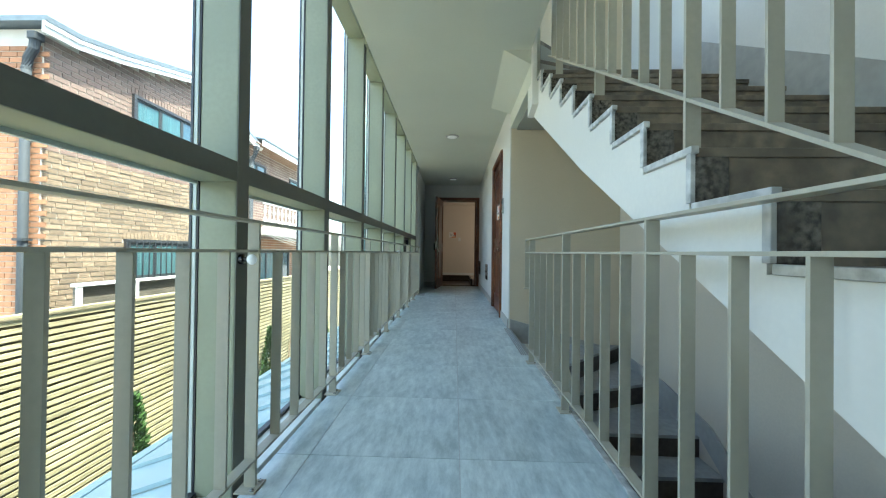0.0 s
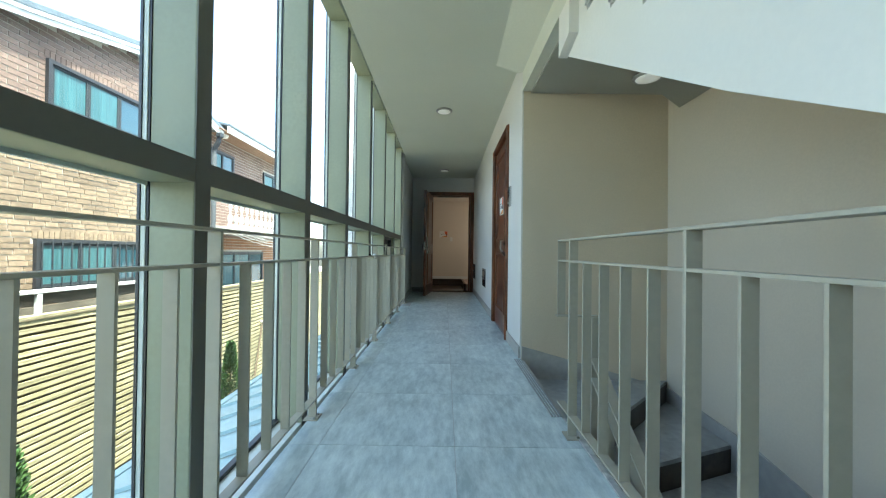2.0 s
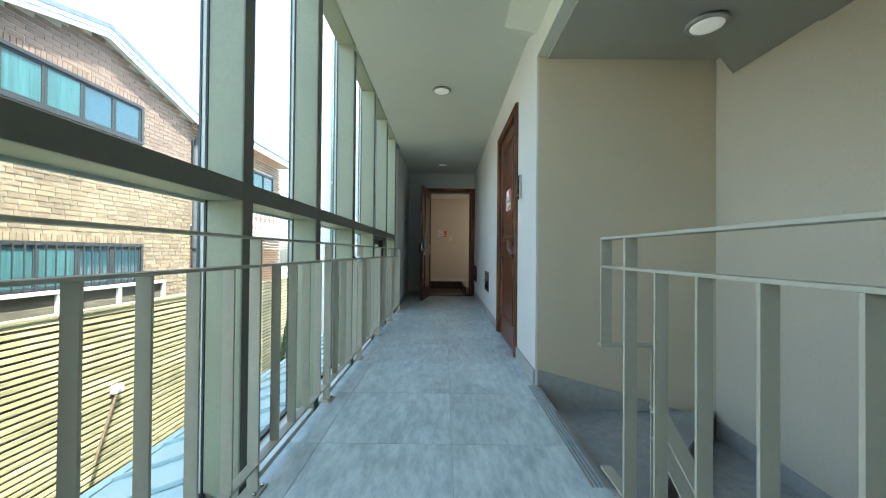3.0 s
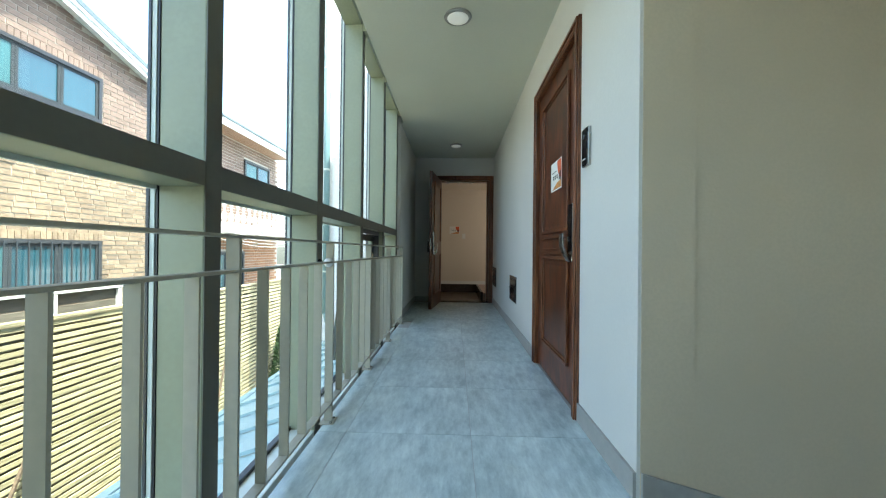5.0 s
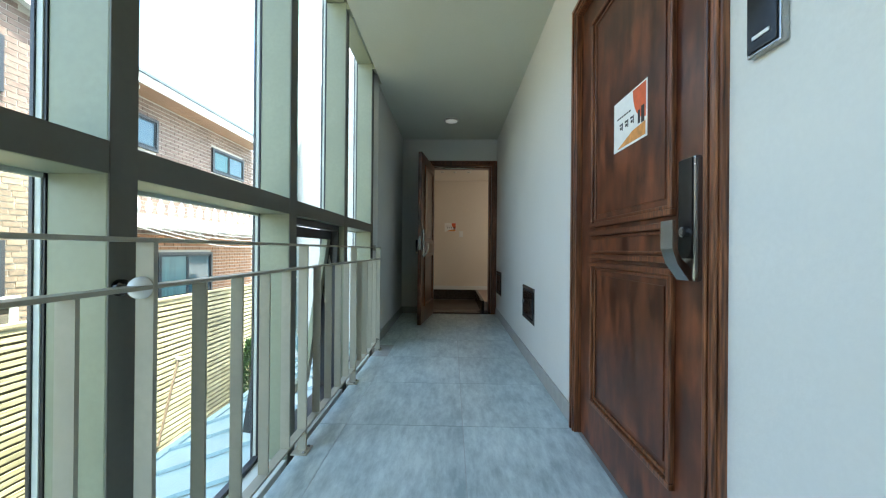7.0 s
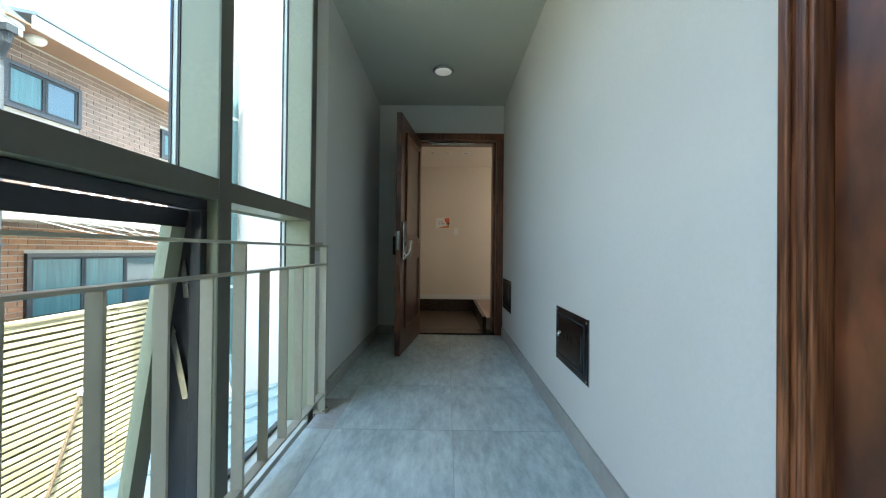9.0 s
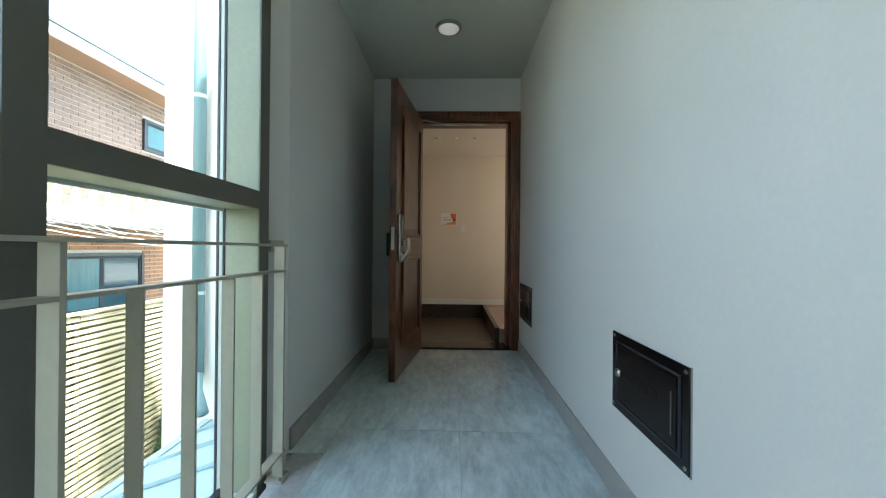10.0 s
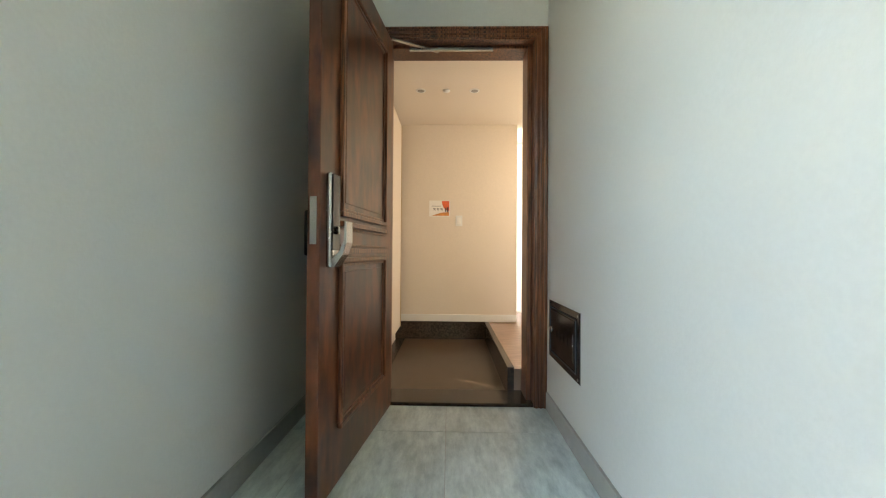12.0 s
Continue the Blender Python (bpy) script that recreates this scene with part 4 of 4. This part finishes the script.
def cuboid_mesh(name, w, d, h, material):
    b = bmesh.new()
    box(b, -d / 2, d / 2, -w / 2, w / 2, -h / 2, h / 2, bev=0.0)
    me = bpy.data.meshes.new(name)
    b.to_mesh(me)
    b.free()
    me.materials.append(material)
    return me


def mass(name, cells, material, parent, label=""):
    """Many small blocks joined in one mesh. A cell is centre and half sizes."""
    V, F = [], []
    for cx, cy, czz, hx, hy, hz in cells:
        n = len(V)
        V += [(cx + sx * hx, cy + sy * hy, czz + sz * hz) for sx in (-1, 1) for sy in (-1, 1) for sz in (-1, 1)]
        F += [(n, n + 1, n + 3, n + 2), (n + 4, n + 6, n + 7, n + 5), (n, n + 4, n + 5, n + 1), (n + 2, n + 3, n + 7, n + 6), (n, n + 2, n + 6, n + 4), (n + 1, n + 5, n + 7, n + 3)]
    me = bpy.data.meshes.new(name)
    off = BASE.get(parent, Vector((0, 0, 0)))
    me.from_pydata([tuple(Vector(v) - off) for v in V], [], F)
    me.materials.append(material)
    ob = new(name, me)
    ob.parent = parent
    BASE[ob] = off
    return tagged(ob, label, "", "", "stuff")


rng = random.Random(7)
cream_rest, pink_cells, near_bricks = [], [], []


def pieces(y0, y1, z0, z1, holes, low, high):
    """What is left of a brick between y0 and y1 once the openings are cut from it."""
    out = [(y0, y1)]
    for a, b, c, d in holes:
        if c - low < (z0 + z1) / 2 < d + high:
            out = [s for p, q in out for s in ((p, min(q, a - 0.006)), (max(p, b + 0.006), q)) if s[1] - s[0] > 0.025]
    return sorted(set(out))


z, row = -1.2, 0
while z < ZR:
    y = Y0 + (0.004 if row % 2 else -0.1)
    cream = z < 2.02
    while y < Y1:
        w = BW * (rng.uniform(0.75, 1.15) if cream else 1.0)
        dep = rng.uniform(0.004, 0.014) if cream else 0.006
        tall = rng.uniform(0.92, 1.04) if cream else 1
        for p, q in pieces(max(y, Y0 + 0.004), min(y + w, Y1 - 0.004), z, z + BH, HOLES, 0.03, 0.115):
            if q - p < 0.02 or z + BH > roof_z((p + q) / 2) - 0.10:
                continue
            cell = (HXF + dep / 2, (p + q) / 2, z + BH / 2, dep / 2 + 0.002, (q - p) / 2, BH / 2 * tall)
            if cream and 1.0 < z < 1.75 and len(near_bricks) < 295:
                near_bricks.append(cell)
            elif cream:
                cream_rest.append(cell)
            else:
                pink_cells.append(cell)
        y += w + BG
    z += BH + BG
    row += 1
for a, b, c, d in HOLES:
    y = a - 0.02
    while y < b:
        (pink_cells if c > 2 else cream_rest).append((HXF + 0.005, y + 0.03, d + 0.058, 0.008, 0.029, 0.052))
        y += 0.068
brick_mesh = cuboid_mesh("brick", 1.0, 0.02, 1.0, M_CREAMB)
for cx, cy, zc, hx, hy, hz in near_bricks:
    o = new("brick", brick_mesh)
    o.parent = wallm
    o.matrix_local = Matrix.Translation(Vector((cx - 0.004, cy, zc)) - BASE[wallm]) @ Matrix.Diagonal((1, hy * 2, hz * 2, 1))
mass("cream_brickwork", cream_rest, M_CREAMI, wallm, "cream split-face bricks")
mass("pink_brickwork", pink_cells, M_PINKB, wallm, "pinkish-brown bricks with pale joints")
side = []
z, row = -0.6, 0
while z < 3.4:
    x = -7.2 + (0.1 if row % 2 else 0)
    while x < HXF - 0.1:
        side.append((x + BW / 2, Y0 - 0.004, z + BH / 2, BW / 2, 0.006, BH / 2))
        x += BW + BG
    z += BH + BG
    row += 1
mass("orange_brickwork", side, M_ORANGEB, wallm, "orange bricks on the side face")

roof = part("roof", prismm(eave_band(0, 0.07, 4.86, 9.87), "x", -10.5, HXF + 0.185), M_ROOF, house, "grey sheet roof")
part("fascia", prismm(eave_band(-0.14, -0.002, 4.86, 9.87), "x", HXF + 0.131, HXF + 0.16), M_FASCIA, house, "white fascia board")
part("fascia_board_upper", prismm(eave_band(-0.06, -0.002, 4.86, 9.87), "x", HXF + 0.1605, HXF + 0.178), M_FASCIA, house, "white fascia board")
part("gable_soffit", prismm(eave_band(-0.10, -0.07, Y0, Y1), "x", HXF + 0.02, HXF + 0.13), M_FASCIA, house)


def house_window(parent, x, y0, y1, z0, z1, n, label="", bars=0):
    w = part("window", boxm(x - 0.02, x + 0.012, y0, y1, z0, z1), M_DARKFR, parent, label or "dark framed sliding window")
    bm = bmesh.new()
    for a in ((y0, y1, z0, z0 + 0.05), (y0, y1, z1 - 0.05, z1), (y0, y0 + 0.05, z0 + 0.05, z1 - 0.05), (y1 - 0.05, y1, z0 + 0.05, z1 - 0.05)):
        box(bm, x + 0.012, x + 0.05, *a)
    part("window_frame", bm, M_DARKFR, w)
    s = (y1 - y0 - 0.1) / n
    for i in range(n):
        a = y0 + 0.05 + i * s
        part("pane", boxm(x + 0.012, x + 0.02 + 0.006 * (i % 2), a + 0.035, a + s - 0.035, z0 + 0.085, z1 - 0.085), M_CURTAIN if i < n / 2 else M_TEAL, w, "teal tinted pane")
        bm = bmesh.new()
        for q in ((a + 0.002, a + 0.035, z0 + 0.052, z1 - 0.052), (a + s - 0.035, a + s - 0.002, z0 + 0.052, z1 - 0.052), (a + 0.035, a + s - 0.035, z0 + 0.052, z0 + 0.085), (a + 0.035, a + s - 0.035, z1 - 0.085, z1 - 0.052)):
            box(bm, x + 0.012, x + 0.034, *q)
        part("sash", bm, M_PIPE, w)
    for i in range(bars):
        yy = y0 + 0.06 + (y1 - y0 - 0.12) * i / (bars - 1)
        part("security_bar", boxm(x + 0.055, x + 0.067, yy - 0.006, yy + 0.006, z0 + 0.03, z1 - 0.03), M_PIPE, w)
    return w


house_window(house, HXF, *HOLES[0], 4)
house_window(house, HXF, *HOLES[1], 4, "dark window behind security bars", bars=18)


def downpipe(parent, y, x, ztop):
    p = part("downpipe", tubem([(x, y, ztop - 0.35), (x, y, GROUND)], 0.05, 12), M_PIPE, parent, "dark grey downpipe", smooth=True)
    part("pipe_head", tubem([(x + 0.11, y, ztop), (x + 0.09, y, ztop - 0.12), (x + 0.02, y, ztop - 0.24), (x, y, ztop - 0.38)], 0.052, 12), M_PIPE, p)
    part("hopper", boxm(x + 0.06, x + 0.17, y - 0.06, y + 0.06, ztop - 0.02, ztop + 0.08, bev=0.01), M_PIPE, p)
    for z in (-0.5, 0.9, 2.3):
        part("clip", boxm(x - 0.07, x + 0.06, y - 0.06, y + 0.06, z, z + 0.03), M_PIPE, p)


downpipe(house, Y0 - 0.08, HXF - 0.13, 3.45)
downpipe(house, Y1 + 0.06, HXF + 0.06, 3.40)

# wing with the balcony
WXF, W0, W1 = -5.5, Y1 + 0.01, 14.35
wing = thing("brick_house_wing", (-8, 12, GROUND), "brick wing with white balcony and orange-brown eaves beside the house", "house")
wwall = part("wall", boxm(-10.5, WXF, W0, W1, GROUND, 3.575), M_MORTAR, wing, "orange-brown brick wall")
WH = [(9.98, 10.95, 2.66, 3.25), (12.5, 13.75, 2.64, 3.2), (10.27, 12.52, -0.12, 0.81)]
cells, cells2 = [], []
z, row = -0.6, 0
while z < 3.49:
    y = W0 + (0 if row % 2 else (BW + BG) / 2)
    while y < W1 - BW:
        for p, q in pieces(y, y + BW, z, z + BH, WH, 0.03, 0.03):
            if not 1.18 < z < 1.42:
                (cells if z > 1.1 else cells2).append((WXF + 0.003, (p + q) / 2, z + BH / 2, 0.006, (q - p) / 2, BH / 2))
        y += BW + BG
    z += BH + BG
    row += 1
mass("pink_brickwork", cells, M_PINKB, wwall, "pinkish-brown bricks with pale joints")
mass("orange_brickwork", cells2, M_ORANGEB, wwall, "orange-brown bricks")
for h in WH:
    house_window(wing, WXF, *h, 2 if h[2] > 1 else 3)
part("soffit", boxm(WXF - 0.3, -5.02, W0, W1 - 0.28, 3.575, 3.595), M_SOFFIT, wing, "orange-brown boarded soffit")
part("fascia", boxm(-5.02, -4.98, W0 + 0.24, W1 - 0.26, 3.555, 3.71), M_FASCIA, wing, "white fascia board")
part("fascia_end", boxm(WXF, -5.02, W1 - 0.279, W1 - 0.26, 3.555, 3.71), M_FASCIA, wing)
part("roof", prismm([(-4.95, 3.712), (-10.5, 4.8), (-10.5, 4.87), (-4.95, 3.755)], "y", W0 + 0.24, W1 - 0.24), M_ROOF, wing, "grey sheet roof")
part("eave_lamp", lathem([(0.10, 0.0005), (0.10, 0.03), (0.07, 0.07), (0.02, 0.08)], Matrix.Translation((-5.25, 10.15, 3.575)) @ Matrix.Rotation(math.pi, 4, "X"), 20), M_WHITEPL, wing, "round white eave lamp")
bal = part("balcony", boxm(WXF, -4.85, W0 + 0.1, W1, 1.21, 1.39, bev=0.01), M_CONC, wing, "pale concrete balcony slab")
bm = bmesh.new()
box(bm, -4.93, -4.87, W0 + 0.12, W1, 2.02, 2.07, bev=0.01)
box(bm, -4.92, -4.88, W0 + 0.12, W1, 1.40, 1.435, bev=0.005)
part("balustrade_rail", bm, M_WHITERAIL, bal, "white cast rail")
y = W0 + 0.2
prof = [(0.012, 1.435), (0.034, 1.46), (0.056, 1.54), (0.046, 1.62), (0.014, 1.69), (0.024, 1.76), (0.042, 1.83), (0.022, 1.93), (0.010, 2.02)]
bmesh_one = lathem(prof, Matrix.Translation((-4.90, y, 0)) , 12)
first_b = part("white_baluster", bmesh_one, M_WHITERAIL, bal, "white ornate balcony baluster", smooth=True)
for i in range(1, 20):
    o = first_b.copy()
    scene.collection.objects.link(o)
    o.location.y += 0.235 * i

# ---- fence ----
FX, FZT = -4.0, 0.162
fence = thing("slat_fence", (FX, 6, GROUND), "weathered yellowish wooden slat fence facing the window wall", "fence")
for i in range(9):
    y = -2.0 + i * 2.0
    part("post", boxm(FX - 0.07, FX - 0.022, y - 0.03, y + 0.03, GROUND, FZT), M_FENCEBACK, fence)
part("cap_board", boxm(FX - 0.05, FX + 0.03, -2.0, 14.0, FZT, FZT + 0.03, bev=0.004), M_FENCE, fence)
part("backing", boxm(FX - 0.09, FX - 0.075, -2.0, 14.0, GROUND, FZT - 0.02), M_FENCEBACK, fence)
slat_mesh = cuboid_mesh("slat", 1.992, 0.02, 0.044, M_FENCE)
off = BASE[fence]
rs = random.Random(3)
for seg in range(8):
    for r in range(36):
        z = FZT - 0.045 - r * 0.072
        o = new("slat", slat_mesh)
        o.parent = fence
        o.matrix_local = pose(FX - off.x + rs.uniform(-0.003, 0.003), -1.0 + seg * 2.0 - off.y, z - off.z + rs.uniform(-0.003, 0.003), rs.uniform(-0.12, 0.12), 0, 0)
lowrail = thing("white_railing", (-4.45, 6, GROUND), "low grey board fence with white top rail behind the slat fence", "railing")
for i in range(7):
    part("board", boxm(-4.50, -4.47, 4.72, 7.93, 0.345 - 0.14 * (i + 1) + 0.008, 0.345 - 0.14 * i, bev=0.003), M_GREYBOARD, lowrail, "weathered grey-brown board")
part("rail", boxm(-4.51, -4.42, 4.70, 7.95, 0.35, 0.39, bev=0.005), M_WHITERAIL, lowrail)
for i in range(5):
    part("post", boxm(-4.465, -4.425, 4.72 + i * 0.79, 4.77 + i * 0.79, GROUND, 0.35), M_WHITERAIL, lowrail)
fb = thing("junction_box", (-3.98, 6.55, -0.85), "small white junction box fixed to the slat fence", "box")
part("case", boxm(-3.988, -3.92, 6.50, 6.62, -0.88, -0.78, bev=0.008), M_WHITEPL, fb)
part("lid", boxm(-3.92, -3.912, 6.508, 6.612, -0.872, -0.788, bev=0.002), M_WHITEPL, fb)


# ---- conifers ----
def conifer(x, y, top, seed, label):
    t = thing("conifer", (x, y, GROUND), label, "tree", group="conifers by the fence")
    h = top - GROUND
    part("trunk", lathem([(0.035, 0), (0.025, h * 0.5), (0.006, h * 0.93)], Matrix.Translation((x, y, GROUND)), 8), M_BARK, t)
    r = random.Random(seed)
    V, F = [], []
    for i in range(2600):
        u = r.random() ** 0.8
        zz = 0.10 + u * (h - 0.10)
        rad = 0.27 * (1 - zz / h) ** 0.75 * min(1, 0.4 + zz * 2) * r.uniform(0.65, 1.08) + 0.01
        a = r.uniform(0, 2 * math.pi)
        c = Vector((rad * math.cos(a), rad * math.sin(a), zz))
        d = Vector((math.cos(a) * 0.7, math.sin(a) * 0.7, r.uniform(0.4, 1.2))).normalized()
        s = d.cross(Vector((r.uniform(-1, 1), r.uniform(-1, 1), r.uniform(-1, 1)))).normalized()
        ln, wd = r.uniform(0.04, 0.085), r.uniform(0.010, 0.022)
        n = len(V)
        V += [c - s * wd * 0.4, c + s * wd * 0.4, c + d * ln * 0.6 + s * wd, c + d * ln, c + d * ln * 0.6 - s * wd]
        F.append((n, n + 1, n + 2, n + 3, n + 4))
    me = bpy.data.meshes.new("crown")
    me.from_pydata(V, [], F)
    me.materials.append(M_LEAF)
    ob = new("crown", me)
    ob.parent = t
    tagged(ob, "narrow cone of fine green leaf sprays", kind="stuff")


conifer(-3.62, 4.60, -0.88, 1, "small narrow bright green conifer before the slat fence")
conifer(-3.76, 8.02, -0.80, 2, "small dark conifer before the slat fence")
conifer(-3.78, 11.1, -0.84, 3, "small conifer at the far end of the slat fence")

# wooden props leaning on the fence
for a, b in (((-3.93, 6.55, -0.84), (-3.86, 6.20, -1.50)), ((-3.95, 9.52, -0.72), (-3.84, 9.02, -1.72))):
    pr = thing("wooden_prop", a, "dark weathered wooden prop leaning against the slat fence", "post", group="props on the fence")
    part("bar", orientedm(a, b, 0.024, 0.024), M_BARK, pr)
    part("cap", boxm(a[0] - 0.03, a[0] + 0.03, a[1] - 0.03, a[1] + 0.03, a[2] - 0.01, a[2] + 0.03, bev=0.006), M_CONC, pr)

# cables at the balcony
cb = thing("cables", (-4.8, 10, 1.0), "thin pale overhead cables sagging by the balcony", "cables")
for i in range(5):
    a, b = Vector((-4.78, 9.75, 1.42 - i * 0.05)), Vector((-4.7 - 0.03 * i, 13.5 + 0.2 * i, 1.25 - 0.05 * i))
    part("cable", tubem([a.lerp(b, s / 10) - Vector((0, 0, 0.09 * (1 + 0.3 * i) * 4 * (s / 10) * (1 - s / 10))) for s in range(11)], 0.007, 6), M_CABLE, cb)

# dry vines over the balcony edge
rv = random.Random(11)
bm = bmesh.new()
for i in range(70):
    y0 = rv.uniform(9.9, 13.6)
    p = Vector((-4.835 + rv.uniform(0, 0.03), y0, rv.uniform(1.22, 1.44)))
    pts = [p.copy()]
    for k in range(6):
        p = p + Vector((rv.uniform(-0.006, 0.012), rv.uniform(0.03, 0.12), rv.uniform(-0.06, 0.045)))
        p.x = max(p.x, -4.84)
        pts.append(p.copy())
    tube(bm, pts, rv.uniform(0.003, 0.007), 4)
part("dry_vines", bm, M_CABLE, None, "tangle of dry pale vines over the balcony edge", "vines", kind="stuff")

# ---- floor tiles ----
grout = structure("floor", boxm(XG, XR + 0.002, YB, YE - 0.006, -0.0119, -0.0025), M_GROUT, "grey wood-grain tiled corridor floor", "floor")
cols = [(XG, -0.5235), (-0.5205, 0.0785), (0.0815, XR + 0.002)]
y = 7.358 - 0.6 * 15
while y < YE:
    for a, b in cols:
        a = XL if a == XG and y > 7.1 else a
        y1 = min(y + 0.597, YE - 0.008)
        if y1 - y > 0.03:
            part("tile", boxm(a, b, YW + 0.001 if a == XL and y < YW else max(y, YB), y1, -0.0024, 0.0), M_TILE, grout)
    y += 0.6
structure("landing_floor", boxm(XR + 0.0305, XF, YB, 0.02, -0.0119, 0.0), M_TILE, "grey tiled floor before the stairs", "floor")
